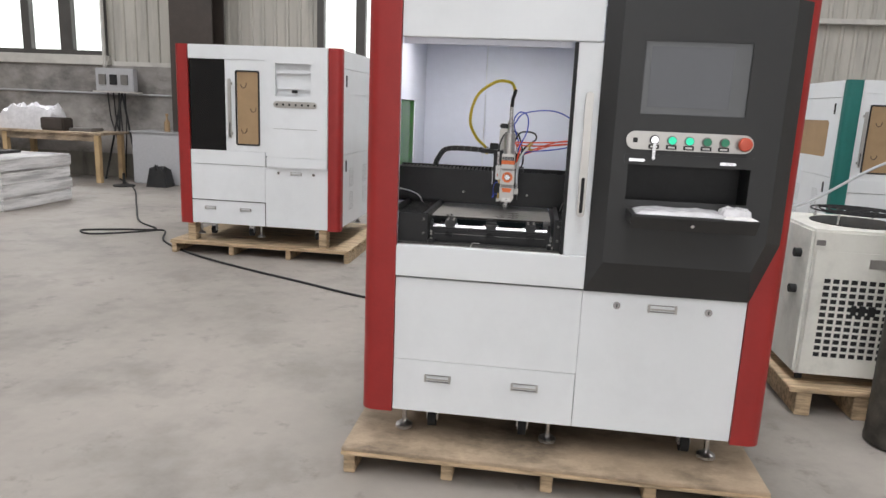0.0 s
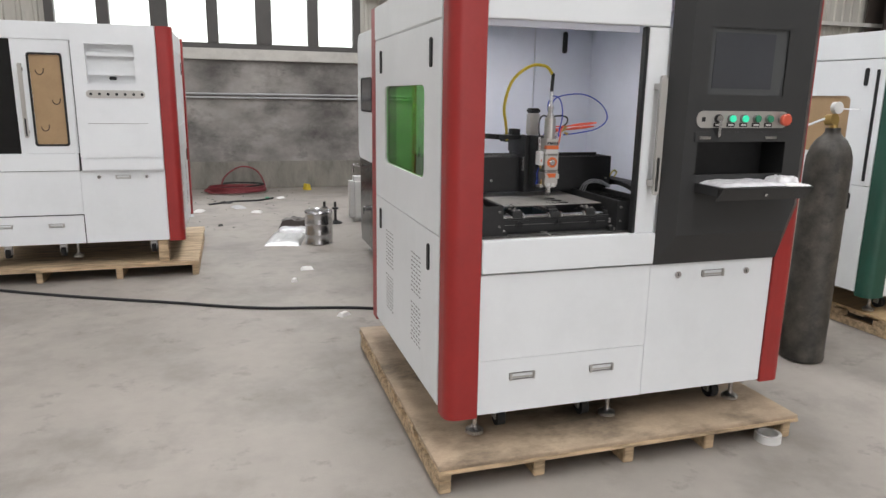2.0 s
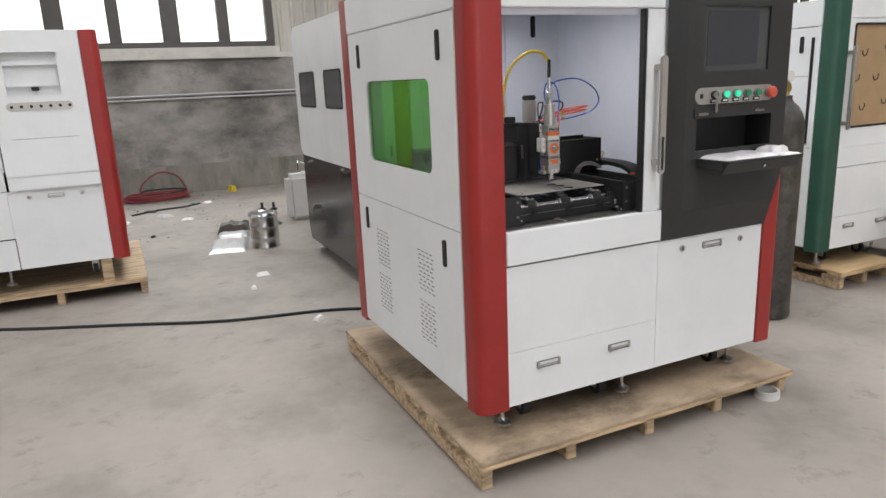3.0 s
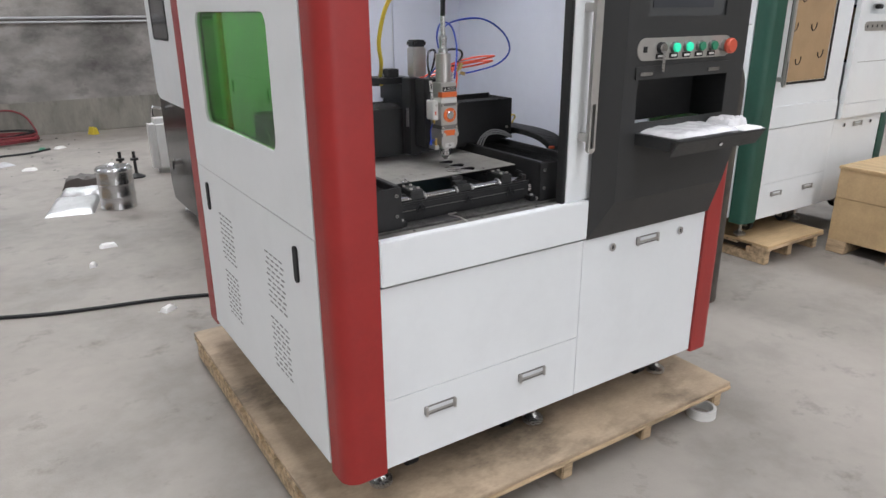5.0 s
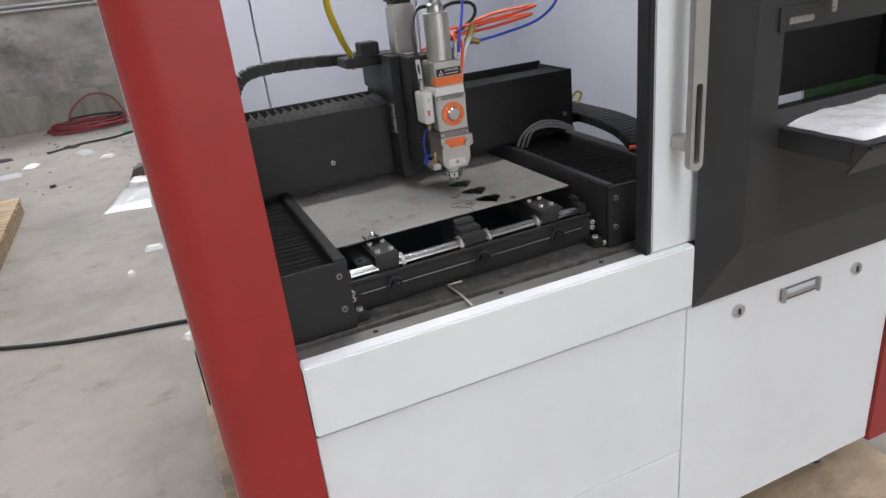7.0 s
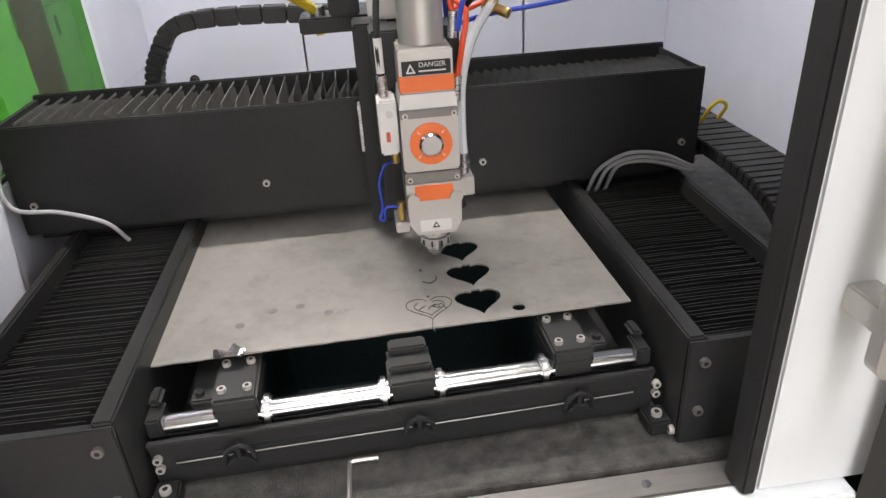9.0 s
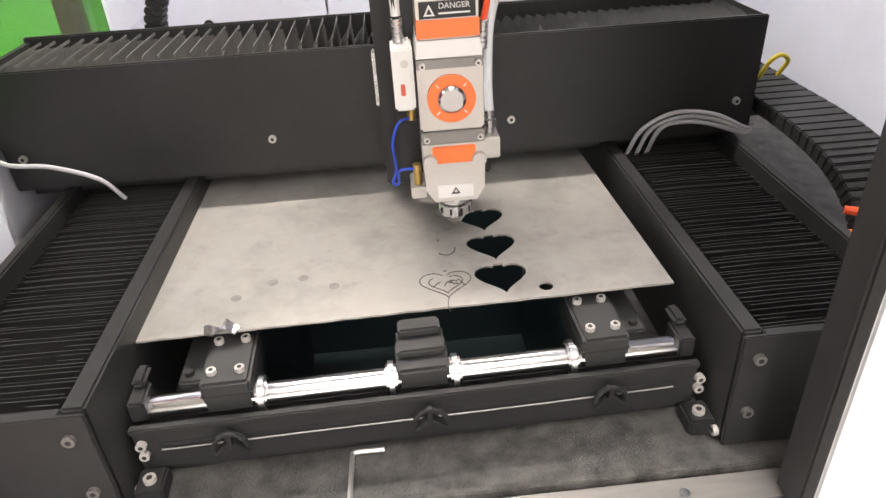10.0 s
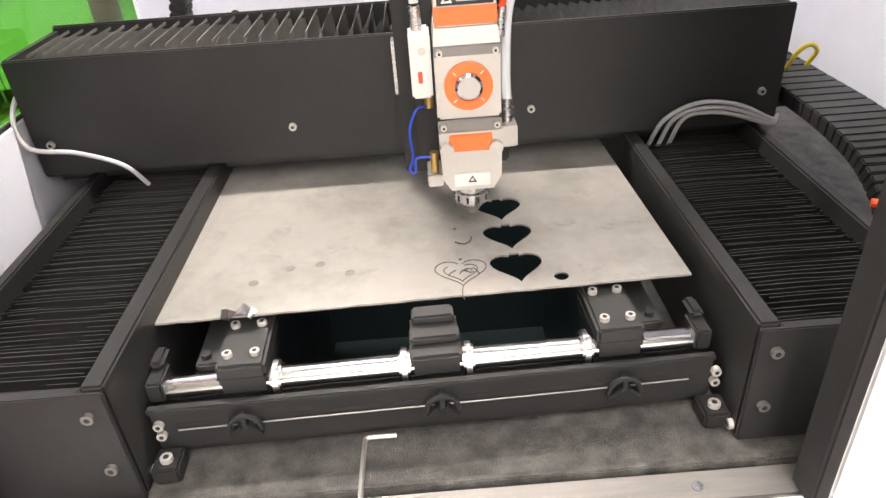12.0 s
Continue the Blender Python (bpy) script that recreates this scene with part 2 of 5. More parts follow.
def rounded(u0, v0, u1, v1, r, n=5):
    """The outline of a rectangle with rounded corners."""
    pts = []
    for cu, cv, a in ((u1 - r, v1 - r, 0), (u0 + r, v1 - r, 90), (u0 + r, v0 + r, 180), (u1 - r, v0 + r, 270)):
        pts += [(cu + r * math.cos(radians(a + 90 * k / n)), cv + r * math.sin(radians(a + 90 * k / n))) for k in range(n + 1)]
    return pts


def disc(u, v, r, n=16):
    return [(u + r * math.cos(2 * math.pi * k / n), v + r * math.sin(2 * math.pi * k / n)) for k in range(n)]


FRONT = Matrix(((1, 0, 0, 0), (0, 0, 1, 0), (0, 1, 0, 0), (0, 0, 0, 1)))   # (u, v, w) -> x, z, y
SIDE = Matrix(((0, 0, 1, 0), (1, 0, 0, 0), (0, 1, 0, 0), (0, 0, 0, 1)))    # (u, v, w) -> y, z, x


def plate(outline, holes=(), thick=0.002, m=Matrix(), off=0.0):
    """A flat plate with openings that go through it; w runs from off to off + thick."""
    bm = bmesh.new()
    edges = []
    for loop in (outline, *holes):
        vs = [bm.verts.new((u, v, off)) for u, v in loop]
        edges += [bm.edges.new((vs[i], vs[(i + 1) % len(vs)])) for i in range(len(vs))]
    bmesh.ops.triangle_fill(bm, use_beauty=True, use_dissolve=False, edges=edges)
    made = bmesh.ops.extrude_face_region(bm, geom=list(bm.faces))
    bmesh.ops.translate(bm, vec=(0, 0, thick), verts=[g for g in made["geom"] if isinstance(g, bmesh.types.BMVert)])
    bmesh.ops.transform(bm, matrix=m, verts=bm.verts)
    return bm


def finish(bm, name, mat, smooth=False):
    bmesh.ops.recalc_face_normals(bm, faces=bm.faces)
    me = bpy.data.meshes.new(name)
    bm.to_mesh(me)
    bm.free()
    me.materials.append(mat)
    if smooth:
        for p in me.polygons:
            p.use_smooth = True
        me.set_sharp_from_angle(angle=radians(35))
    return me


def part(name, bm, mat, parent, label="", smooth=True):
    """One mesh under a thing or a part, in the parent's own space."""
    ob = new(name, finish(bm, name, mat, smooth))
    ob.parent = parent
    if label:
        ob["label"] = label
    return ob


def thing(name, label, category, m=Matrix(), group="", kind=""):
    ob = tagged(new(name), label, category, group, kind)
    ob.matrix_world = m
    return ob


def solid(name, bm, mat, label, category, m=Matrix(), group="", kind="", smooth=True):
    """A thing of one mesh."""
    ob = tagged(new(name, finish(bm, name, mat, smooth)), label, category, group, kind)
    ob.matrix_world = m
    return ob


# ---- the hall ----
solid("floor", boxed(HALL_W, HALL_S, -0.2, HALL_E, WALL_Y + 0.3, 0), CONCRETE, "dusty pale concrete workshop floor with faint stains", "floor", kind="structure", smooth=False)
solid("ceiling", boxed(HALL_W, HALL_S, ROOF, HALL_E, WALL_Y + 0.3, ROOF + 0.15), CLAD, "pale steel roof of the hall", "ceiling", kind="structure", smooth=False)
solid("wall_north", boxed(HALL_W, WALL_Y, 0, HALL_E, WALL_Y + 0.25, 1.83), RENDERED, "unpainted patchy grey cement lower wall", "wall", kind="structure", smooth=False)


def ribbed(x0, x1, z0, z1, pitch=0.19):
    """Cladding with upright trapezoid ribs, standing on the wall line."""
    bm = bmesh.new()
    box(bm, x0, WALL_Y + 0.06, z0, x1, WALL_Y + 0.2, z1)
    n = max(int((x1 - x0) / pitch), 1)
    for i in range(n):
        x = x0 + (i + 0.5) * (x1 - x0) / n
        vs = [bm.verts.new((x + dx, WALL_Y + y, z)) for z in (z0, z1) for dx, y in ((-0.035, 0.06), (-0.018, 0.035), (0.018, 0.035), (0.035, 0.06))]
        for k in range(3):
            bm.faces.new((vs[k], vs[k + 1], vs[k + 5], vs[k + 4]))
    return bm


WIN_LO, WIN_HI = 1.99, 4.2
BANDS = [(-10.2, -6.62), (-3.05, 1.12), (11.6, 15.0)]
_edges = [HALL_W] + [v for b in BANDS for v in b] + [HALL_E]
for _i in range(0, len(_edges), 2):
    solid("wall_north_cladding", ribbed(_edges[_i], _edges[_i + 1], 1.83, ROOF), CLAD, "ribbed pale beige steel wall cladding", "wall", kind="structure", smooth=False)
for _a, _b in BANDS:
    solid("wall_north_cladding", ribbed(_a, _b, WIN_HI, ROOF), CLAD, "ribbed pale beige steel wall cladding", "wall", kind="structure", smooth=False)
    bm = boxed(_a - 0.05, WALL_Y - 0.06, 1.83, _b + 0.05, WALL_Y + 0.25, 1.90, 0.006)
    box(bm, _a - 0.05, WALL_Y - 0.02, 1.90, _b + 0.05, WALL_Y + 0.25, 1.985, 0.006)
    solid("trim", bm, TRIM, "pale window sill trim in two steps", "sill", kind="structure")
bm = boxed(1.17, WALL_Y + 0.0, 1.83, 11.5, WALL_Y + 0.055, 1.90, 0.004)
box(bm, -6.5, WALL_Y + 0.0, 1.83, -3.15, WALL_Y + 0.055, 1.90, 0.004)
solid("trim", bm, TRIM, "pale steel flashing along the foot of the cladding", "trim", kind="structure")
solid("trim", boxed(1.2, WALL_Y - 0.08, 2.75, 11.5, WALL_Y + 0.03, 2.82, 0.004), TRIM, "pale horizontal steel wall rail", "trim", kind="structure")


def window_band(name, x0, x1, n):
    w = thing(name, "row of tall frosted panes in a dark grey metal frame", "window", kind="structure")
    bm = boxed(x0, WALL_Y + 0.03, WIN_LO, x1, WALL_Y + 0.13, WIN_LO + 0.07, 0.004)
    box(bm, x0, WALL_Y + 0.03, WIN_HI - 0.08, x1, WALL_Y + 0.13, WIN_HI, 0.004)
    part("window_frame", bm, FRAME_GREY, w)
    step = (x1 - x0) / n
    for i in range(n + 1):
        half = 0.11 if i % 2 == 0 else 0.075
        a, b = max(x0 + i * step - half, x0), min(x0 + i * step + half, x1)
        part("mullion", boxed(a, WALL_Y + 0.02, WIN_LO + 0.07, b, WALL_Y + 0.135, WIN_HI - 0.08, 0.006), FRAME_GREY, w)
    for i in range(n):
        p = part("pane", boxed(x0 + i * step + 0.05, WALL_Y + 0.08, WIN_LO + 0.06, x0 + (i + 1) * step - 0.05, WALL_Y + 0.086, WIN_HI - 0.07), PANE, w, smooth=False)
        p.visible_shadow = False
    return w


solid("wall_north_plinth", boxed(HALL_W, WALL_Y - 0.025, 0.0005, HALL_E, WALL_Y - 0.0005, 0.40, 0.008), PLINTH, "paler stained cement plinth along the wall", "wall", kind="structure")
window_band("window_1", -10.2, -6.62, 5)
window_band("window_2", -3.05, 1.12, 6)
window_band("window_3", 11.6, 15.0, 5)
# plain bright distance outside the windows
_far = bpy.data.materials.new("bright_hazy_distance")
_far.use_nodes = True
_nt = _far.node_tree
_b = _nt.nodes["Principled BSDF"]
_tc, _sp, _nz, _ad, _rp = (_nt.nodes.new("ShaderNode" + k) for k in ("TexCoord", "SeparateXYZ", "TexNoise", "Math", "ValToRGB"))
_nz.inputs["Scale"].default_value = 0.9
_ad.operation, _ad.inputs[1].default_value = "MULTIPLY_ADD", 2.4
_nt.links.new(_tc.outputs["Object"], _sp.inputs[0])
_nt.links.new(_tc.outputs["Object"], _nz.inputs["Vector"])
_nt.links.new(_nz.outputs["Fac"], _ad.inputs[0])
_nt.links.new(_sp.outputs["Z"], _ad.inputs[2])
_rp.color_ramp.elements[0].position, _rp.color_ramp.elements[0].color = 0.25, (0.40, 0.44, 0.33, 1)
_rp.color_ramp.elements[1].position, _rp.color_ramp.elements[1].color = 0.6, (1, 0.99, 0.95, 1)
_dv = _nt.nodes.new("ShaderNodeMath")
_dv.operation, _dv.inputs[1].default_value = "DIVIDE", 6.0
_nt.links.new(_ad.outputs[0], _dv.inputs[0])
_nt.links.new(_dv.outputs[0], _rp.inputs[0])
_nt.links.new(_rp.outputs[0], _b.inputs["Emission Color"])
_b.inputs["Emission Strength"].default_value = 1.9
_b.inputs["Base Color"].default_value = (0, 0, 0, 1)
solid("backdrop", boxed(-30, 16, -1, 34, 16.1, 12), _far, "bright overcast haze outside the windows", "backdrop", kind="structure", smooth=False)

for _n, _a in (("wall_west", (HALL_W - 0.2, HALL_S, 0, HALL_W, WALL_Y + 0.3, ROOF)), ("wall_east", (HALL_E, HALL_S, 0, HALL_E + 0.2, WALL_Y + 0.3, ROOF)), ("wall_south", (HALL_W, HALL_S - 0.2, 0, HALL_E, HALL_S, ROOF))):
    solid(_n, boxed(*_a), CLAD, "plain pale wall of the hall", "wall", kind="structure", smooth=False)


def hall_column(x0, x1, group="hall columns"):
    bm = boxed(x0, WALL_Y - 0.45, 0, x1, WALL_Y - 0.43, ROOF, 0.002)
    box(bm, x0, WALL_Y - 0.06, 0, x1, WALL_Y - 0.04, ROOF, 0.002)
    box(bm, (x0 + x1) / 2 - 0.012, WALL_Y - 0.43, 0, (x0 + x1) / 2 + 0.012, WALL_Y - 0.06, ROOF)
    solid("steel_column", bm, COLUMN, "dark brown painted steel hall column against the wall", "column", group=group)


hall_column(-5.25, -4.55)
hall_column(10.6, 11.4)
# conduits along the lower wall
bm = rod(rod(bmesh.new(), (-4.3, WALL_Y - 0.03, 1.36), (10.4, WALL_Y - 0.03, 1.36), 0.014, seg=8), (-4.3, WALL_Y - 0.03, 1.31), (10.4, WALL_Y - 0.03, 1.31), 0.012, seg=8)
solid("conduit", bm, CABLE_GREY, "pair of pale conduits running along the cement wall", "conduit")
bm = rod(bmesh.new(), (-12, WALL_Y - 0.03, 1.38), (-5.3, WALL_Y - 0.03, 1.38), 0.016, seg=8)
solid("conduit", bm, CABLE_GREY, "pale conduit running along the cement wall", "conduit")


# ---- laser cutting machines ----
def corner_profile(x_out, x_in, y_out, y_in, r=0.045, n=6):
    """The plan of a rounded corner column: its outer corner is at (x_out, y_out)."""
    sx, sy = (1 if x_in > x_out else -1), (1 if y_in > y_out else -1)
    arc = [(x_out + sx * r * (1 - math.cos(radians(90 * k / n))), y_out + sy * r * (1 - math.sin(radians(90 * k / n)))) for k in range(n + 1)]
    return [(x_out, y_in)] + arc + [(x_in, y_out), (x_in, y_out + sy * 0.02), (x_out + sx * 0.02, y_in)]


def pull_handle(parent, x, z, y=0.0, w=0.10):
    """A shallow pull: a thin rim, two end lugs and a slim bar between them over a pale recess."""
    h = part("handle", plate(rounded(x - w / 2, z - 0.013, x + w / 2, z + 0.013, 0.003), [rounded(x - w / 2 + 0.0022, z - 0.0108, x + w / 2 - 0.0022, z + 0.0108, 0.002)], 0.005, FRONT, y - 0.004), ALU_DARK, parent, "grey metal pull handle")
    for u in (-1, 1):
        part("handle_lug", boxed(x + u * (w / 2 - 0.004) - 0.004, y - 0.011, z - 0.015, x + u * (w / 2 - 0.004) + 0.004, y - 0.001, z + 0.015, 0.002), ALU, h)
    part("handle_bar", boxed(x - w / 2 + 0.0085, y - 0.0105, z - 0.0045, x + w / 2 - 0.0085, y - 0.0055, z + 0.001, 0.0015), ALU, h)
    part("handle_recess", boxed(x - w / 2 + 0.003, y - 0.0012, z - 0.0105, x + w / 2 - 0.003, y + 0.004, z + 0.0105), WHITE, h)
    return h


def cam_lock(parent, x, z, y=0.0):
    k = part("lock", rod(bmesh.new(), (x, y + 0.004, z), (x, y - 0.006, z), 0.013), CHROME, parent, "round chrome lock")
    part("keyhole", boxed(x - 0.002, y - 0.0075, z - 0.006, x + 0.002, y - 0.0058, z + 0.006), BLACK, k)


def slot_handle(parent, x, y, z, out=-1):
    part("slot_handle", plate(rounded(y - 0.013, z - 0.05, y + 0.013, z + 0.05, 0.011), (), 0.006, SIDE, x if out > 0 else x - 0.006), RUBBER, parent, "black slot handle")


H_TOP, H_BOT = 1.775, 0.24
W_IN, W_ALL0, W_ALL1, DEPTH = 1.245, -0.123, 1.355, 1.32


def machine_shell(m, label, coat, group="laser cutting machines"):
    """The housing shared by all the machines: columns, side doors, roof, lower front and feet."""
    mc = thing("laser_cutting_machine", label, "laser cutter", m, group)
    for x_out, x_in in ((W_ALL0, -0.002), (W_ALL1, W_IN + 0.002)):
        for y_out, y_in in ((-0.008, 0.083), (DEPTH, DEPTH - 0.13)):
            plan = corner_profile(x_out, x_in, y_out, y_in)
            part("corner_column", plate(plan, (), H_TOP - H_BOT + 0.01, Matrix(), H_BOT - 0.008), coat, mc)
    # side doors
    for sx, out in ((-0.125, -1), (W_ALL1 - 0.015, 1)):
        x0 = sx if out < 0 else sx - 0.016
        win = rounded(0.30, 1.07, 0.963, 1.412, 0.035)
        d = part("side_door", plate([(0.088, 0.893), (1.175, 0.893), (1.175, 1.62), (0.088, 1.62)], [win], 0.016, SIDE, x0), WHITE, mc)
        part("seal", plate(rounded(0.285, 1.055, 0.978, 1.427, 0.045), [rounded(0.304, 1.074, 0.959, 1.408, 0.033)], 0.004, SIDE, x0 + (0.0165 if out < 0 else -0.0045)), RUBBER, d)
        for y, z in ((0.21, 1.52), (1.04, 1.52)):
            slot_handle(d, sx, y, z, out)
        d2 = part("side_door", plate([(0.088, 0.256), (1.175, 0.256), (1.175, 0.889), (0.088, 0.889)], (), 0.016, SIDE, x0), WHITE, mc)
        for y, z in ((0.22, 0.79), (1.06, 0.79)):
            slot_handle(d2, sx, y, z, out)
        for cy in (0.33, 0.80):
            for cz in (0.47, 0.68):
                # slots are flat bars on the door, with their shade as colour
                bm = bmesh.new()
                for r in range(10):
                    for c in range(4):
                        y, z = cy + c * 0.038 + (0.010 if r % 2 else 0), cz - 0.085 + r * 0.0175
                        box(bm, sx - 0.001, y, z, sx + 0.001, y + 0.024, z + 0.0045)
                tagged(part("louvre", bm, VENT, d2, "ventilation slots, their shade painted grey"), kind="stuff")
        part("side_header", boxed(min(sx, x0), 0.086, 1.624, max(sx, x0 + 0.016), 1.19, H_TOP, 0.004), WHITE, mc)
    # back, roof, bottom
    part("back_panel", boxed(W_ALL0 + 0.13, DEPTH - 0.02, H_BOT + 0.01, W_ALL1 - 0.13, DEPTH - 0.004, H_TOP - 0.01, 0.003), WHITE, mc)
    part("roof_cover", boxed(W_ALL0 + 0.03, 0.02, H_TOP - 0.014, W_ALL1 - 0.03, DEPTH - 0.02, H_TOP + 0.004, 0.006), WHITE, mc)
    part("base_frame", boxed(W_ALL0 + 0.04, 0.05, H_BOT - 0.004, W_ALL1 - 0.04, DEPTH - 0.05, H_BOT + 0.05, 0.004), CHARCOAL, mc)
    # lower front
    part("front_panel", boxed(0.0, 0.0, 0.4468, 0.6808, 0.016, 0.764, 0.001), WHITE, mc)
    dr = part("drawer", boxed(0.0, -0.001, H_BOT, 0.6795, 0.016, 0.4454, 0.001), WHITE, mc)
    pull_handle(dr, 0.171, 0.379, -0.002)
    pull_handle(dr, 0.498, 0.376, -0.002)
    do = part("lower_door", boxed(0.6820, 0.0, H_BOT, W_IN, 0.016, 0.764, 0.001), WHITE, mc)
    pull_handle(do, 0.962, 0.718)
    cam_lock(do, 0.804, 0.720)
    cam_lock(do, 1.119, 0.718)
    # black sheet added behind the panels to darken their seams like shade
    part("seam_shadow", boxed(0.002, 0.017, H_BOT + 0.01, W_IN - 0.002, 0.03, 0.764), BLACK, mc, "black sheet for the shade in the front seams")
    # feet and castors
    for x in (0.03, 0.60, 1.20):
        for y in (0.10, DEPTH - 0.12):
            bm = rod(bmesh.new(), (x, y, 0.135), (x, y, H_BOT), 0.009, seg=12)
            lathe(bm, [(0.034, 0), (0.034, 0.012), (0.016, 0.022), (0.012, 0.03)], x, y, 0.122, 20)
            part("levelling_foot", bm, STEEL, mc)
    for x in (0.14, 0.50, 1.12):
        bm = rod(bmesh.new(), (x - 0.016, 0.13, 0.160), (x + 0.016, 0.13, 0.160), 0.036, seg=20)
        c = part("castor", bm, RUBBER, mc)
        part("castor_fork", boxed(x - 0.024, 0.115, 0.15, x + 0.024, 0.15, H_BOT - 0.006, 0.004), STEEL, c)
    return mc


def tall_handle(parent, x, y, z0, z1):
    """The long door pull: a flat bar on two stand-offs, with a dark grip slot."""
    h = part("door_handle", plate(rounded(x - 0.013, z0, x + 0.013, z1, 0.012), [rounded(x - 0.006, z0 + 0.012, x + 0.006, z0 + 0.135, 0.005)], 0.012, FRONT, y - 0.046), ALU, parent, "long brushed aluminium door handle")
    for z in (z0 + 0.030, z1 - 0.05):
        part("stand_off", boxed(x - 0.012, y - 0.035, z, x + 0.012, y, z + 0.022, 0.002), ALU, h)
    part("grip", plate(rounded(x - 0.006, z0 + 0.012, x + 0.006, z0 + 0.135, 0.005), (), 0.004, FRONT, y - 0.036), RUBBER, h)


PALLET_TOP = 0.110


def pallet(m, x0, x1, y0, y1, label, top=PALLET_TOP, blocks=5, mat=PLY):
    p = thing("pallet", label, "pallet", m, "pallets")
    part("deck_board", boxed(x0, y0, top - 0.014, x1, y1, top, 0.002), mat, p)
    n = int((y1 - y0) / 0.17)
    for k in range(n):
        y = y0 + 0.004 + k * (y1 - y0 - 0.11) / (n - 1)
        part("cross_slat", boxed(x0 - 0.002, y - 0.007, top - 0.030, x1 + 0.003, y + 0.10, top - 0.0143, 0.003), PINE, p, "rough pine slat")
    for i in range(blocks):
        x = x0 + 0.005 + i * (x1 - x0 - 0.055) / (blocks - 1)
        if i == 0:
            low = (top - 0.0303) * 0.58
            part("runner", boxed(x, y0 + 0.012, 0, x + 0.045, y1 - 0.012, low - 0.0003, 0.004), PINE, p, "rough pine runner")
            for k in range(5):
                y = y0 + 0.012 + k * (y1 - y0 - 0.024 - 0.13) / 4
                part("spacer_block", boxed(x, y, low, x + 0.045, y + 0.13, top - 0.0303, 0.003), PINE, p)
            continue
        part("runner", boxed(x, y0 + 0.026 + 0.006 * (i % 2), 0, x + 0.045, y1 - 0.012, top - 0.0303, 0.004), PINE, p, "rough pine runner")
    return p


# the machine that the walk goes round
MAIN = machine_shell(Matrix(), "white laser cutting machine with red columns and open work window", RED)
pallet(Matrix(), -0.172, 1.378, -0.102, 1.43, "stained plywood pallet under the machine")
part("front_header", boxed(0.0, 0.0, 1.62, 0.681, 0.03, H_TOP - 0.002, 0.003), WHITE, MAIN)
sill = part("window_sill", boxed(0.0, -0.012, 0.772, 0.684, 0.016, 0.889, 0.003), WHITE, MAIN)
part("sill_track", boxed(0.0, 0.017, 0.874, 0.69, 0.046, 0.8865, 0.002), TRACK, sill, "brushed steel sliding track")
for _x in (0.12, 0.33, 0.52):
    part("screw", rod(bmesh.new(), (_x, 0.03, 0.886), (_x, 0.03, 0.8885), 0.004, seg=10), CHROME, sill)
# the sliding door, pushed open behind the console
door = part("sliding_door", boxed(0.602, 0.004, 0.889, 0.72, 0.022, 1.618, 0.003), WHITE, MAIN, "white sliding door pushed open")
part("seal", boxed(0.589, 0.002, 0.889, 0.6015, 0.030, 1.618, 0.002), RUBBER, door)
tall_handle(door, 0.648, 0.004, 1.035, 1.455)
# inner sides of the window opening
part("inner_panel", boxed(-0.104, 0.298, 0.60, -0.099, 1.1195, 1.07), INNER, MAIN)
part("inner_panel", boxed(-0.104, 0.298, 1.412, -0.099, 1.1195, 1.73), INNER, MAIN)
part("inner_panel", boxed(-0.104, 0.031, 0.60, -0.099, 0.2975, 1.73), INNER, MAIN)
part("inner_panel", boxed(-0.104, 0.83, 1.0705, -0.099, 1.1195, 1.4115), INNER, MAIN)
part("side_pane", boxed(-0.118, 0.29, 1.06, -0.113, 0.973, 1.422), GLASS_GREEN, MAIN, "green laser safety glass", smooth=False).visible_shadow = False
for _x0, _x1 in ((-0.104, 0.207), (0.211, 0.676), (0.680, 1.0)):
    part("inner_panel", boxed(_x0, 1.12, 0.60, _x1, 1.126, 1.76, 0.002), INNER, MAIN)
part("inner_panel", boxed(1.0, 0.07, 0.60, 1.006, 1.126, 1.76), INNER, MAIN)
part("wall_knob", lathe(bmesh.new(), [(0.010, 0), (0.010, 0.004), (0.006, 0.006), (0.008, 0.018), (0.004, 0.020)], seg=14), RUBBER, MAIN, "small black knob").matrix_local = pose(-0.025, 1.12, 1.02, 90)
part("inner_ceiling", boxed(-0.10, 0.031, 1.735, 1.0, 1.12, 1.745), INNER, MAIN)
part("slot_handle", plate(rounded(0.830, 1.595, 0.855, 1.70, 0.011), (), 0.006, FRONT, 1.113), RUBBER, MAIN, "black slot handle")
_tube = part("work_light", boxed(0.0, 0.508, 1.712, 0.62, 0.533, 1.7345, 0.004), PLASTIC_W, MAIN, "white strip light under the machine's roof")
area_lamp("work_light_glow", pose(0.31, 0.5205, 1.709), 0.55, 0.02, 5.0, (1.0, 0.985, 0.95))


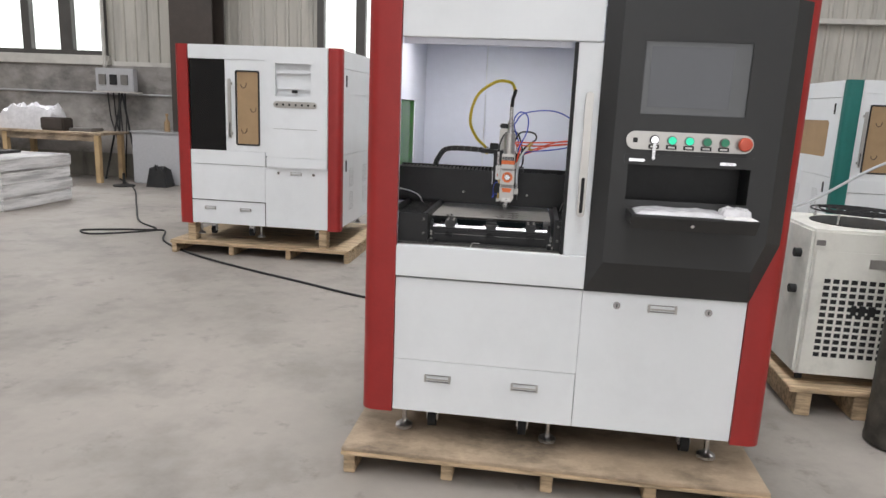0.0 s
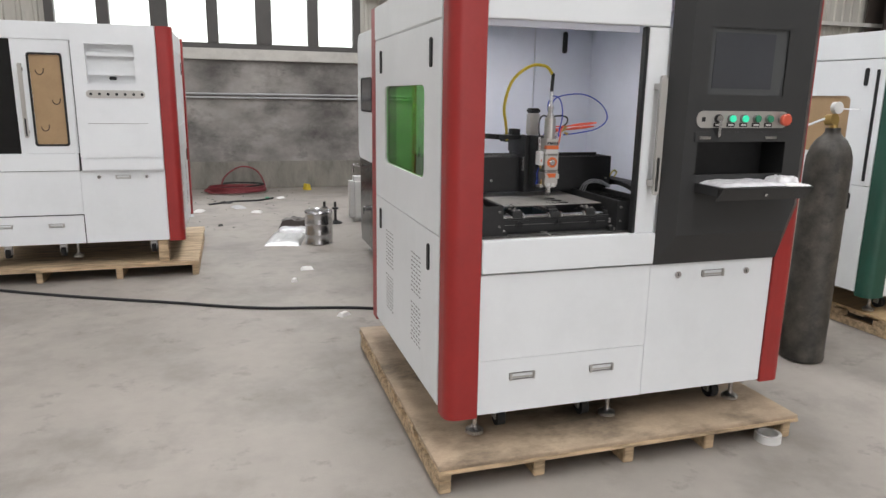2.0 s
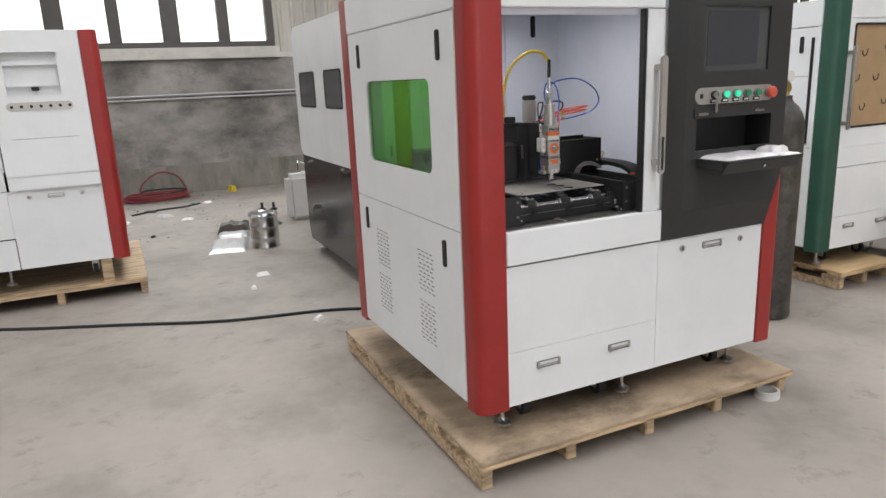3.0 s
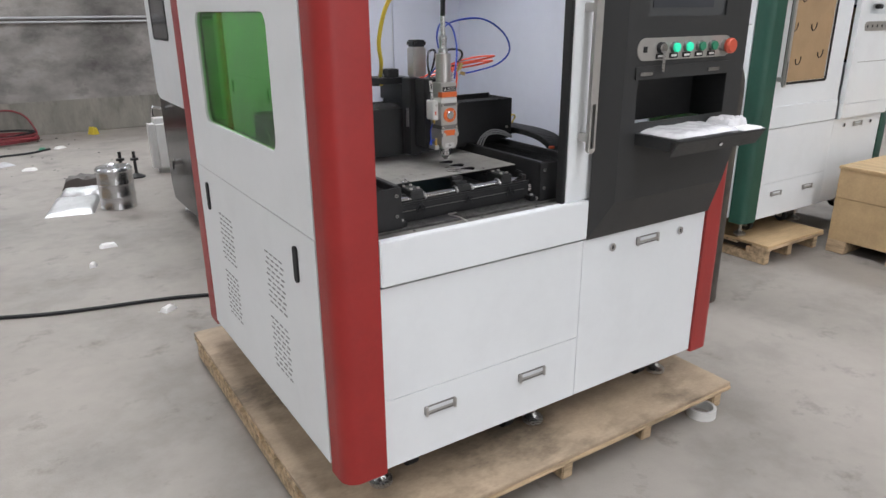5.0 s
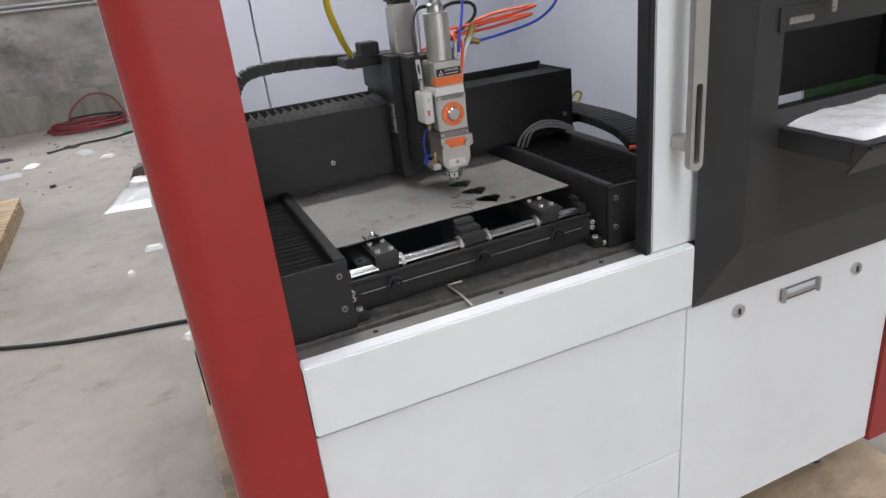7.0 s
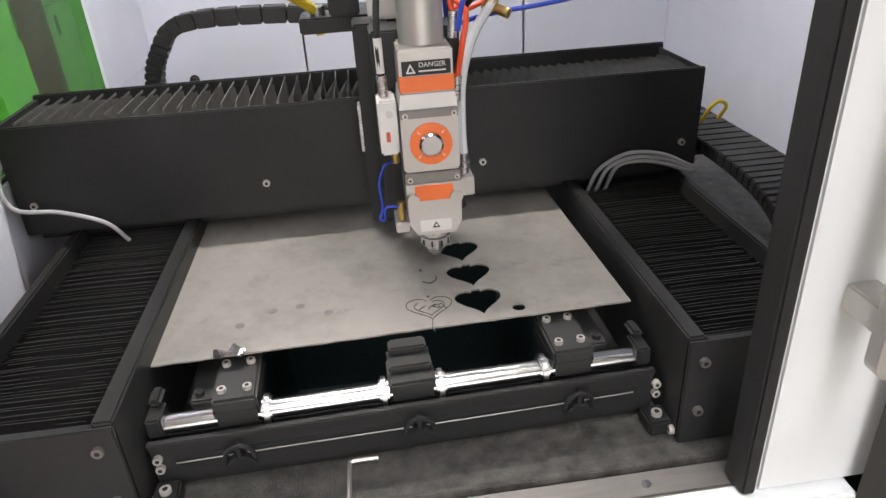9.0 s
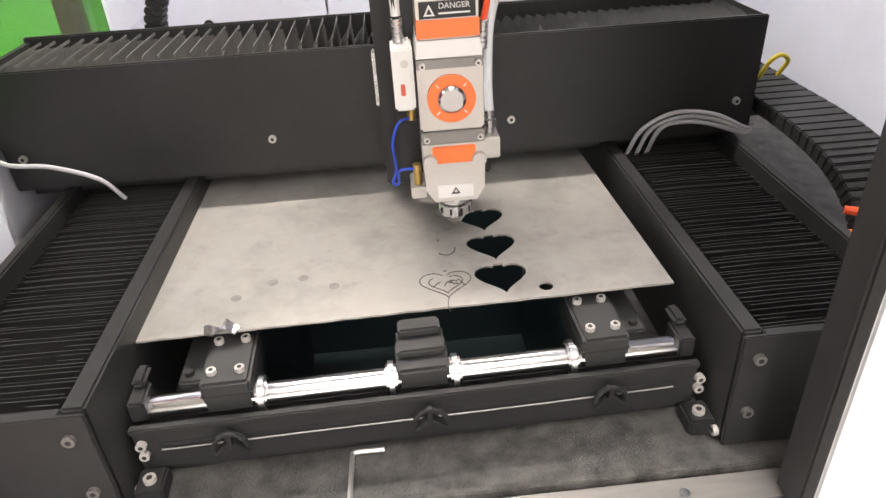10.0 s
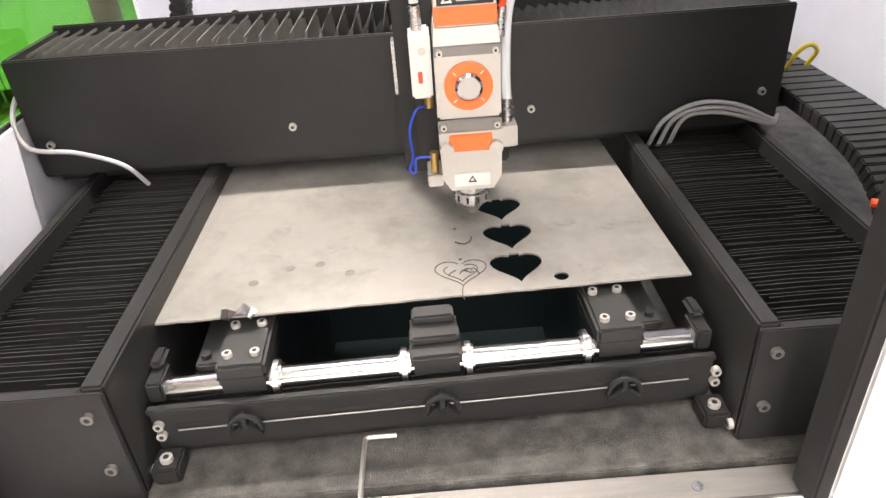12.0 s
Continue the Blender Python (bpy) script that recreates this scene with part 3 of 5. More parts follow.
def console(mc):
    """The charcoal console: a bevelled hood with a screen, a button strip and a pull-out tray."""
    bm = bmesh.new()
    face = [(0.735, 0.885), (1.222, 0.885), (1.258, 0.985), (1.258, 1.757), (0.735, 1.757)]
    foot = [(0.683, 0.767), (1.245, 0.767), (1.320, 0.975), (1.320, 1.757), (0.683, 1.757)]
    fv, bv = [bm.verts.new((x, -0.06, z)) for x, z in face], [bm.verts.new((x, -0.010, z)) for x, z in foot]
    for i in range(5):
        j = (i + 1) % 5
        bm.faces.new((fv[i], fv[j], bv[j], bv[i]))
    c = part("console", bm, CHARCOAL, mc, "charcoal control console", smooth=False)
    scr, bay = [(0.812, 1.392), (1.142, 1.392), (1.142, 1.622), (0.812, 1.622)], [(0.79, 1.108), (1.18, 1.108), (1.18, 1.246), (0.79, 1.246)]
    part("front_plate", plate(face, [scr, bay], 0.003, FRONT, -0.0605), CHARCOAL, c)
    # margin right of and below the screen carries a painted reflection
    mo = part("monitor", boxed(0.80, -0.052, 1.38, 1.155, -0.047, 1.635), SCREEN_GREY, c, "switched-off monitor behind glass")
    part("screen", boxed(0.832, -0.0545, 1.414, 1.088, -0.0525, 1.606), DARK_GLASS, mo)
    # button strip
    bs = part("button_strip", plate(rounded(0.775, 1.276, 1.178, 1.336, 0.0298, 8), (), 0.003, FRONT, -0.0638), ALU, c, "brushed aluminium button strip with rounded ends")
    part("socket", boxed(0.797, -0.066, 1.298, 0.812, -0.063, 1.314, 0.001), BLACK, bs)
    for x, cap in ((0.865, "key"), (0.921, "lit"), (0.976, "lit"), (1.031, "off"), (1.086, "off")):
        bt = part("push_button", rod(bmesh.new(), (x, -0.063, 1.309), (x, -0.072, 1.309), 0.0155), ALU_DARK if cap != "key" else BLACK, bs)
        part("cap", rod(bmesh.new(), (x, -0.0715, 1.309), (x, -0.079, 1.309), 0.0125), {"key": CHROME, "lit": GREEN_LAMP, "off": GREEN_BTN}[cap], bt, {"key": "key switch barrel", "lit": "lit green button", "off": "green button"}[cap])
        tg = part("tag", boxed(x - 0.017, -0.0665, 1.280, x + 0.017, -0.0632, 1.294, 0.001), BLACK, bs)
        part("legend", boxed(x - 0.011, -0.0675, 1.284, x + 0.011, -0.0664, 1.290), PAPER, tg, "unreadable white legend")
    part("key", plate(rounded(0.860, 1.245, 0.870, 1.302, 0.004), (), 0.002, FRONT, -0.081), STEEL, bs)
    es = part("emergency_stop", rod(bmesh.new(), (1.146, -0.063, 1.307), (1.146, -0.075, 1.307), 0.017), ALU_DARK, bs)
    part("cap", lathe(bmesh.new(), [(0.014, 0), (0.022, 0.006), (0.022, 0.016), (0.018, 0.021), (0.004, 0.022)], seg=20), RED_CAP, es, "red mushroom cap").matrix_local = pose(1.146, -0.074, 1.307, 90)
    # tray bay
    bm = boxed(0.787, 0.06, 1.09, 1.183, 0.066, 1.25)
    box(bm, 0.784, -0.057, 1.09, 0.7895, 0.06, 1.25)
    box(bm, 1.1805, -0.057, 1.09, 1.186, 0.06, 1.25)
    box(bm, 0.787, -0.057, 1.2465, 1.183, 0.06, 1.251)
    part("tray_bay", bm, BLACK, c, "deep black keyboard bay")
    part("flap", plate(rounded(0.775, 1.226, 1.19, 1.262, 0.004), (), 0.004, FRONT, -0.0650), CHARCOAL, c)
    for x in (0.815, 1.105):
        part("hinge", boxed(x - 0.026, -0.069, 1.236, x + 0.026, -0.0645, 1.246, 0.002), CHROME, c)
    bm = boxed(0.797, -0.215, 1.072, 1.183, 0.05, 1.078, 0.001)
    vs = [bm.verts.new(p) for p in ((0.797, -0.215, 1.078), (1.183, -0.215, 1.078), (1.183, -0.185, 1.030), (0.797, -0.185, 1.030))]
    vs2 = [bm.verts.new((v.co.x, v.co.y + 0.004, v.co.z)) for v in vs]
    bm.faces.new(vs)
    bm.faces.new(vs2[::-1])
    for i in range(4):
        bm.faces.new((vs[i], vs2[i], vs2[(i + 1) % 4], vs[(i + 1) % 4]))
    for x in (0.797, 1.180):
        box(bm, x, -0.186, 1.046, x + 0.003, -0.05, 1.074)
    tr = part("keyboard_tray", bm, CHARCOAL, c, "pulled-out charcoal keyboard tray", smooth=False)
    part("tray_lock", rod(bmesh.new(), (0.985, -0.2035, 1.052), (0.985, -0.208, 1.050), 0.006, seg=12), CHROME, tr)
    return c


console(MAIN)


# ---- inside the open machine ----
def pleats(bm, u0, u1, v0, v1, z, pitch, high, along="x", jitter=0.0, grow=0.0, lean=0.0):
    """A folded bellows: ridges across v, stepping along u."""
    n = max(int(round((u1 - u0) / pitch)), 2)
    rnd = random.Random(int(1000 * (u0 + v0 + 3)))
    rows = []
    for i in range(2 * n + 1):
        k = i / (2 * n)
        u = u0 + (u1 - u0) * k + (lean * pitch if i % 2 else 0) + (rnd.uniform(-jitter, jitter) if 0 < i < 2 * n else 0)
        h = z + (high * (1 + grow * k) * rnd.uniform(0.93, 1.05) if i % 2 else 0)
        row = []
        for j in range(4):
            v = v0 + (v1 - v0) * j / 3
            w = h - (0.3 * high if j in (0, 3) and i % 2 else 0)
            row.append(bm.verts.new((u, v, w) if along == "x" else (v, u, w)))
        rows.append(row)
    for a, b in zip(rows, rows[1:]):
        for j in range(3):
            bm.faces.new((a[j], a[j + 1], b[j + 1], b[j]))
    return bm


def hex_screw(parent, p, axis, r=0.0045, mat=None):
    """A socket-head screw: its head stands out along axis."""
    a = Vector(axis)
    s = part("screw", rod(bmesh.new(), Vector(p) - a * 0.001, Vector(p) + a * 0.004, r, seg=14), mat or SCREW, parent)
    part("socket", rod(bmesh.new(), Vector(p) + a * 0.0035, Vector(p) + a * 0.0043, r * 0.5, seg=6), BLACK, s)


# deck with the chute below the work
deck = part("work_deck", plate([(-0.098, 0.048), (0.99, 0.048), (0.99, 1.119), (-0.098, 1.119)], [[(0.125, 0.165), (0.535, 0.165), (0.535, 0.76), (0.125, 0.76)]], 0.014, Matrix(), 0.872), DECK, MAIN, "worn black steel deck", smooth=False)
part("deck_lip", boxed(-0.06, 0.0475, 0.845, 0.70, 0.0535, 0.8915, 0.001), DECK, deck)
for _a in ((0.120, 0.16, 0.46, 0.125, 0.765, 0.871), (0.535, 0.16, 0.46, 0.540, 0.765, 0.871), (0.125, 0.16, 0.46, 0.535, 0.165, 0.871), (0.125, 0.76, 0.46, 0.535, 0.765, 0.871), (0.12, 0.16, 0.455, 0.54, 0.765, 0.46)):
    part("chute_wall", boxed(*_a), CHUTE, deck, "dark bluish steel scrap chute", smooth=False)
part("jamb", boxed(-0.098, 0.014, 0.60, -0.004, 0.03, 1.73), INNER, MAIN)
part("roof_lining", boxed(0.0, 0.031, 1.60, 0.58, 0.04, 1.733), INNER, MAIN)


def rail_box(x0, x1, wl, wr, y0):
    """A side box over a rail: front plate, thin raised rims and a folded bellows sunk between them."""
    top = 1.0
    b = part("rail_box", boxed(x0, y0, 0.8862, x1, y0 + 0.004, top - 0.003, 0.001), BLACK, MAIN, "black rail box with bellows")
    part("rim", boxed(x0, y0 + 0.0042, 0.8862, x0 + wl, 1.09, top, 0.002), BLACK, b)
    part("rim", boxed(x1 - wr, y0 + 0.0042, 0.8862, x1, 1.09, top, 0.002), BLACK, b)
    part("cross_bar", boxed(x0 + wl + 0.003, y0 + 0.0042, 0.955, x1 - wr - 0.003, y0 + 0.013, top - 0.006, 0.001), BLACK, b)
    y1, y2, pitch = y0 + 0.0135, 0.60, 0.0056
    part("bellows", pleats(bmesh.new(), y1, y2, x0 + wl, x1 - wr, 0.968, pitch, 0.0185, "y", 0.0006), BELLOWS, b, smooth=False)
    n = int(round((y2 - y1) / pitch))
    rnd = random.Random(int(1000 * (x0 + 1)))
    # thin lighter strips along the ridges paint their wear and highlights
    bm = bmesh.new()
    for i in range(n):
        y = y1 + (i + 0.5) * (y2 - y1) / n + rnd.uniform(-0.0007, 0.0007)
        a, c = x0 + wl + 0.003 + rnd.uniform(0, 0.012), x1 - wr - 0.003 - rnd.uniform(0, 0.012)
        z = 0.9862 + rnd.uniform(-0.0015, 0.001)
        sag = rnd.uniform(-0.0006, 0.0006)
        hose(bm, [(a, y, z), ((2 * a + c) / 3, y + sag, z + 0.0006), ((a + 2 * c) / 3, y - sag * 0.5, z), (c, y, z - 0.0004)], 0.0006, 4, 2)
    tagged(part("fold_edges", bm, FOLD_EDGE, b, "worn fold edges with their glint in grey"), kind="stuff")
    return b


left_box = rail_box(-0.050, 0.102, 0.012, 0.017, 0.059)
right_box = rail_box(0.566, 0.722, 0.016, 0.012, 0.071)
for _b, _x, _y in ((left_box, 0.087, 0.059), (right_box, 0.580, 0.071)):
    for _z in (0.977, 0.924):
        hex_screw(_b, (_x, _y, _z), (0, -1, 0), mat=ALU_DARK)

# gantry across the work
GY = 0.421
gantry = part("gantry", boxed(-0.095, GY, 1.005, 0.735, GY + 0.006, 1.136, 0.0015), BLACK, MAIN, "black sheet-metal gantry cover")
part("back_cover", boxed(-0.095, GY + 0.125, 1.005, 0.735, GY + 0.131, 1.142, 0.0015), BLACK, gantry)
part("end_plate", boxed(-0.095, GY + 0.0062, 1.005, -0.089, GY + 0.1248, 1.136), BLACK, gantry)
part("end_plate", boxed(0.729, GY + 0.0062, 1.005, 0.730, GY + 0.1248, 1.136), BLACK, gantry)
part("skirt", boxed(-0.09, GY + 0.022, 0.9905, 0.730, GY + 0.12, 1.006, 0.001), BLACK, gantry)
part("leg", boxed(-0.045, GY + 0.03, 0.9885, 0.09, GY + 0.11, 1.0055), BLACK, gantry)
part("leg", boxed(0.575, GY + 0.03, 0.9885, 0.71, GY + 0.11, 1.0055), BLACK, gantry)
part("bellows", pleats(bmesh.new(), -0.088, 0.320, GY + 0.008, GY + 0.123, 1.112, 0.0165, 0.026, "x", 0.0005, 0.15, 0.42), BELLOWS_GREY, gantry, "dusty folded bellows", smooth=False)
_bm = bmesh.new()
for _k in range(24):
    _x = -0.088 + (_k + 0.5 + 0.42) * 0.408 / 25
    box(_bm, _x - 0.0005, GY + 0.012, 1.1345 + 0.00016 * _k, _x + 0.0005, GY + 0.119, 1.1375 + 0.00018 * _k)
tagged(part("fold_edges", _bm, DUST_EDGE, gantry, "dusty fold edges"), kind="stuff")
part("bellows", pleats(bmesh.new(), 0.435, 0.728, GY + 0.008, GY + 0.123, 1.114, 0.0125, 0.0175, "x", 0.0012, 0.0, 0.3), BELLOWS, gantry, smooth=False)
for _x in (-0.075, 0.192, 0.456, 0.713):
    hex_screw(gantry, (_x, GY, 1.043), (0, -1, 0), 0.0042)

# carriage and Z axis
carriage = part("carriage", boxed(0.322, GY + 0.005, 1.128, 0.435, GY + 0.135, 1.150, 0.002), BLACK, MAIN, "black head carriage")
part("bracket", boxed(0.322, GY + 0.01, 1.1505, 0.40, GY + 0.15, 1.204, 0.002), BLACK, carriage)
part("bracket", boxed(0.255, GY + 0.03, 1.2045, 0.365, GY + 0.09, 1.222, 0.002), BLACK, carriage)
part("axis_body", boxed(0.314, GY - 0.052, 1.0, 0.352, GY - 0.002, 1.225, 0.002), BLACK, carriage)
part("mounting_plate", boxed(0.330, 0.315, 1.03, 0.418, GY - 0.0525, 1.226, 0.002), BLACK, carriage)
part("side_strip", boxed(0.3105, GY - 0.045, 1.085, 0.3137, GY - 0.03, 1.14, 0.001), STEEL, carriage)
part("foot_plate", boxed(0.340, 0.312, 1.030, 0.36, 0.35, 1.041, 0.001), BLACK, carriage)
_m = part("motor", boxed(0.332, GY - 0.048, 1.227, 0.374, GY - 0.006, 1.312, 0.004), ALU, carriage, "silver motor with a black cap")
part("cap", boxed(0.331, GY - 0.049, 1.3122, 0.375, GY - 0.005, 1.331, 0.005), BLACK, _m)
part("terminal_box", boxed(0.290, GY + 0.03, 1.2225, 0.325, GY + 0.07, 1.247, 0.002), BLACK, carriage)

# cutting head
HX, HY = 0.3775, 0.257
head = part("cutting_head", plate([(-0.0265, 1.044), (-0.019, 1.032), (0.019, 1.032), (0.0265, 1.044), (0.0275, 1.088), (-0.0275, 1.088)], (), 0.06, Matrix.Translation((HX, 0, 0)) @ FRONT, HY), ALU, MAIN, "laser cutting head in pale aluminium and orange", smooth=False)
part("label_plate", boxed(HX - 0.016, HY - 0.0012, 1.036, HX + 0.016, HY, 1.0485, 0.0004), PLASTIC_W, head)
part("warning_triangle", plate([(HX - 0.004, 1.040), (HX + 0.004, 1.040), (HX, 1.0465)], [[(HX - 0.0022, 1.0412), (HX + 0.0022, 1.0412), (HX, 1.0448)]], 0.0006, FRONT, HY - 0.0018), BLACK, head)
part("orange_insert", boxed(HX - 0.019, HY - 0.002, 1.070, HX + 0.019, HY + 0.001, 1.086, 0.001), ORANGE, head)
for _x in (-0.0215, 0.0215):
    part("knob", rod(bmesh.new(), (HX + _x, HY - 0.007, 1.0735), (HX + _x, HY + 0.001, 1.0735), 0.0062, seg=16), ALU, head)
part("grey_band", boxed(HX - 0.0275, HY - 0.001, 1.0885, HX + 0.0275, HY + 0.06, 1.0995, 0.001), ALU_DARK, head)
part("lens_body", boxed(HX - 0.0275, HY, 1.100, HX + 0.0275, HY + 0.062, 1.162, 0.002), ALU, head)
part("grey_frame", boxed(HX - 0.0275, HY - 0.0008, 1.1545, HX + 0.0275, HY - 0.0001, 1.162), ALU_DARK, head)
for _x, _z in ((-0.023, 1.094), (0.023, 1.094), (-0.023, 1.158), (0.023, 1.158)):
    hex_screw(head, (HX + _x, HY - 0.001, _z), (0, -1, 0), 0.0026)
RZ = 1.129
part("focus_ring", plate(disc(HX, RZ, 0.0205, 32), [disc(HX, RZ, 0.0118, 24)], 0.003, FRONT, HY - 0.0032), ORANGE, head, "orange focus ring")
for _k in range(4):
    _a = math.pi / 4 + 2 * math.pi * _k / 4
    _p = (HX + 0.0163 * math.cos(_a), RZ + 0.0163 * math.sin(_a))
    part("tick", boxed(-0.0004, -0.0037, -0.0018, 0.0004, -0.0031, 0.0018, m=pose(_p[0], HY, _p[1], 0, 90 - math.degrees(_a), 0)), PLASTIC_W, head)
part("lens_cap", lathe(bmesh.new(), [(0.0116, 0), (0.0116, 0.0045), (0.0095, 0.0062), (0.0, 0.0066)][:3], seg=24), CHROME, head).matrix_local = pose(HX, HY - 0.001, RZ, 90)
part("shoulder", plate([(-0.0275, 1.1625), (0.0275, 1.1625), (0.0255, 1.1770), (-0.0255, 1.1770)], (), 0.06, Matrix.Translation((HX, 0, 0)) @ FRONT, HY + 0.002), PLASTIC_W, head, smooth=False)
part("collimator_body", boxed(HX - 0.025, HY + 0.001, 1.1775, HX + 0.025, HY + 0.058, 1.2180, 0.002), ALU, head)
part("orange_band", boxed(HX - 0.0253, HY - 0.0005, 1.1790, HX + 0.0253, HY + 0.02, 1.1935, 0.0005), ORANGE, head)
lab = part("danger_label", boxed(HX - 0.0225, HY - 0.0003, 1.1945, HX + 0.0225, HY + 0.0008, 1.2075), BLACK, head, "black warning label reading DANGER")


def writing(words, size, m, mat, parent, name="lettering"):
    """Words in the built-in font, as a flat mesh."""
    cu = bpy.data.curves.new(name, "FONT")
    cu.body, cu.size, cu.extrude = words, size, 0.0001
    tmp = new(name, cu)
    bpy.context.view_layer.update()
    me = bpy.data.meshes.new_from_object(tmp.evaluated_get(bpy.context.evaluated_depsgraph_get()))
    bpy.data.objects.remove(tmp)
    bpy.data.curves.remove(cu)
    me.materials.clear()
    me.materials.append(mat)
    ob = new(name, me)
    ob.parent = parent
    ob.matrix_local = m
    return ob


writing("DANGER", 0.0062, pose(HX - 0.007, HY - 0.0006, 1.2018, 90), PLASTIC_W, lab)
part("small_print", boxed(HX - 0.007, HY - 0.0006, 1.1975, HX + 0.018, HY - 0.0002, 1.1988), PLASTIC_W, lab, "unreadable small print")
part("triangle", plate([(HX - 0.019, 1.1965), (HX - 0.010, 1.1965), (HX - 0.0145, 1.2055)], [[(HX - 0.0168, 1.1978), (HX - 0.0122, 1.1978), (HX - 0.0145, 1.2028)]], 0.0004, FRONT, HY - 0.0007), PLASTIC_W, lab)
_bm = rod(bmesh.new(), (HX, HY + 0.032, 1.2185), (HX, HY + 0.032, 1.296), 0.0215, seg=32)
part("collimator_tube", _bm, ALU, head, "silver collimator tube")
_bm = lathe(bmesh.new(), [(0.014, 0), (0.014, 0.012), (0.0105, 0.016), (0.0105, 0.03), (0.012, 0.034), (0.012, 0.044), (0.007, 0.05), (0.007, 0.10)], HX + 0.001, HY + 0.034, 1.2965, 24)
part("fibre_connector", _bm, STEEL, head)
_bm = lathe(bmesh.new(), [(0.013, 0), (0.016, 0.002), (0.016, 0.012), (0.0135, 0.013), (0.0135, 0.017), (0.018, 0.0175), (0.018, 0.0225)], HX, HY + 0.022, 1.0095, 24)
part("nozzle_nut", _bm, CHROME, head)
part("nozzle", rod(bmesh.new(), (HX, HY + 0.022, 0.9985), (HX, HY + 0.022, 1.0095), 0.005, 0.0125, 20), STEEL, head)
for _k in range(10):
    _a = 2 * math.pi * _k / 10
    part("nut_slot", boxed(-0.001, -0.0006, -0.003, 0.001, 0.0006, 0.003, m=pose(HX + 0.0158 * math.cos(_a), HY + 0.022 + 0.0158 * math.sin(_a), 1.0165, 0, 0, math.degrees(_a) + 90)), BLACK, head)
# sensor box and its fittings
sb = part("sensor_box", boxed(HX - 0.0475, HY + 0.012, 1.116, HX - 0.0295, HY + 0.05, 1.170, 0.002), PLASTIC_W, head, "white sensor box")
part("indicator", boxed(HX - 0.0415, HY + 0.0108, 1.130, HX - 0.0375, HY + 0.0122, 1.140, 0.0005), RED_CAP, sb)
part("badge", rod(bmesh.new(), (HX - 0.037, HY + 0.0122, 1.157), (HX - 0.037, HY + 0.0112, 1.157), 0.0035, seg=14), ALU, sb)
part("cable_gland", rod(bmesh.new(), (HX - 0.040, HY + 0.03, 1.17), (HX - 0.0405, HY + 0.03, 1.190), 0.0048, seg=14), STEEL, sb)
part("cable", hose(bmesh.new(), [(HX - 0.0405, HY + 0.03, 1.188), (HX - 0.041, HY + 0.035, 1.225), (HX - 0.034, HY + 0.06, 1.27), (HX - 0.01, HY + 0.09, 1.30), (HX + 0.03, HY + 0.12, 1.29), (0.43, GY + 0.04, 1.19), (0.42, GY + 0.06, 1.14)], 0.0032), RUBBER, sb)
part("cable_sleeve", rod(bmesh.new(), (HX - 0.0406, HY + 0.031, 1.192), (HX - 0.041, HY + 0.034, 1.224), 0.0040, seg=12), PLASTIC_W, sb)
part("brass_fitting", rod(bmesh.new(), (HX - 0.034, HY + 0.03, 1.102), (HX - 0.034, HY + 0.03, 1.116), 0.004, seg=12), BRASS, head)
part("brass_fitting", rod(bmesh.new(), (HX - 0.033, HY + 0.022, 1.042), (HX - 0.033, HY + 0.022, 1.062), 0.004, seg=12), BRASS, head)
part("blue_wire", hose(bmesh.new(), [(HX - 0.036, HY + 0.028, 1.104), (HX - 0.046, HY + 0.02, 1.103), (HX - 0.053, HY + 0.018, 1.085), (HX - 0.052, HY + 0.018, 1.06), (HX - 0.056, HY + 0.018, 1.047), (HX - 0.051, HY + 0.018, 1.045), (HX - 0.049, HY + 0.018, 1.058), (HX - 0.036, HY + 0.02, 1.058)], 0.0012, 6), BLUE, head)
part("bracket", boxed(HX - 0.040, HY + 0.014, 1.030, HX - 0.026, HY + 0.05, 1.041, 0.001), ALU, head)
# hose side
part("fitting", boxed(HX + 0.028, HY + 0.02, 1.062, HX + 0.044, HY + 0.05, 1.082, 0.001), ALU, head)
_bm = lathe(bmesh.new(), [(0.005, 0), (0.005, 0.006), (0.0065, 0.007), (0.0065, 0.013), (0.005, 0.014), (0.005, 0.022)], HX + 0.036, HY + 0.034, 1.082, 14)
part("fitting", _bm, STEEL, head)
part("clear_hose", hose(bmesh.new(), [(HX + 0.036, HY + 0.034, 1.10), (HX + 0.035, HY + 0.034, 1.13), (HX + 0.038, HY + 0.036, 1.18), (HX + 0.052, HY + 0.045, 1.218), (HX + 0.075, HY + 0.06, 1.247)], 0.0048), HOSE_CLEAR, head)
_bm = rod(bmesh.new(), (HX + 0.068, HY + 0.058, 1.238), (HX + 0.086, HY + 0.068, 1.262), 0.0065, seg=14)
rod(_bm, (HX + 0.074, HY + 0.062, 1.24), (HX + 0.088, HY + 0.05, 1.234), 0.005, seg=12)
part("hose_coupling", _bm, BRASS, head, "worn metal hose coupling")
for _z, _dy in ((1.175, 0.02), (1.232, 0.03)):
    part("fitting", rod(bmesh.new(), (HX + 0.029, HY + _dy, _z - 0.012), (HX + 0.031, HY + _dy, _z + 0.012), 0.0045, seg=12), STEEL, head)
part("red_hose", hose(bmesh.new(), [(HX + 0.031, HY + 0.02, 1.185), (HX + 0.037, HY + 0.02, 1.215), (HX + 0.042, HY + 0.03, 1.245), (HX + 0.02, HY + 0.05, 1.262), (HX + 0.08, HY + 0.085, 1.262), (HX + 0.19, HY + 0.11, 1.268), (HX + 0.26, HY + 0.14, 1.275), (HX + 0.18, HY + 0.20, 1.262), (HX + 0.05, GY + 0.08, 1.21)], 0.0028), HOSE_RED, head)
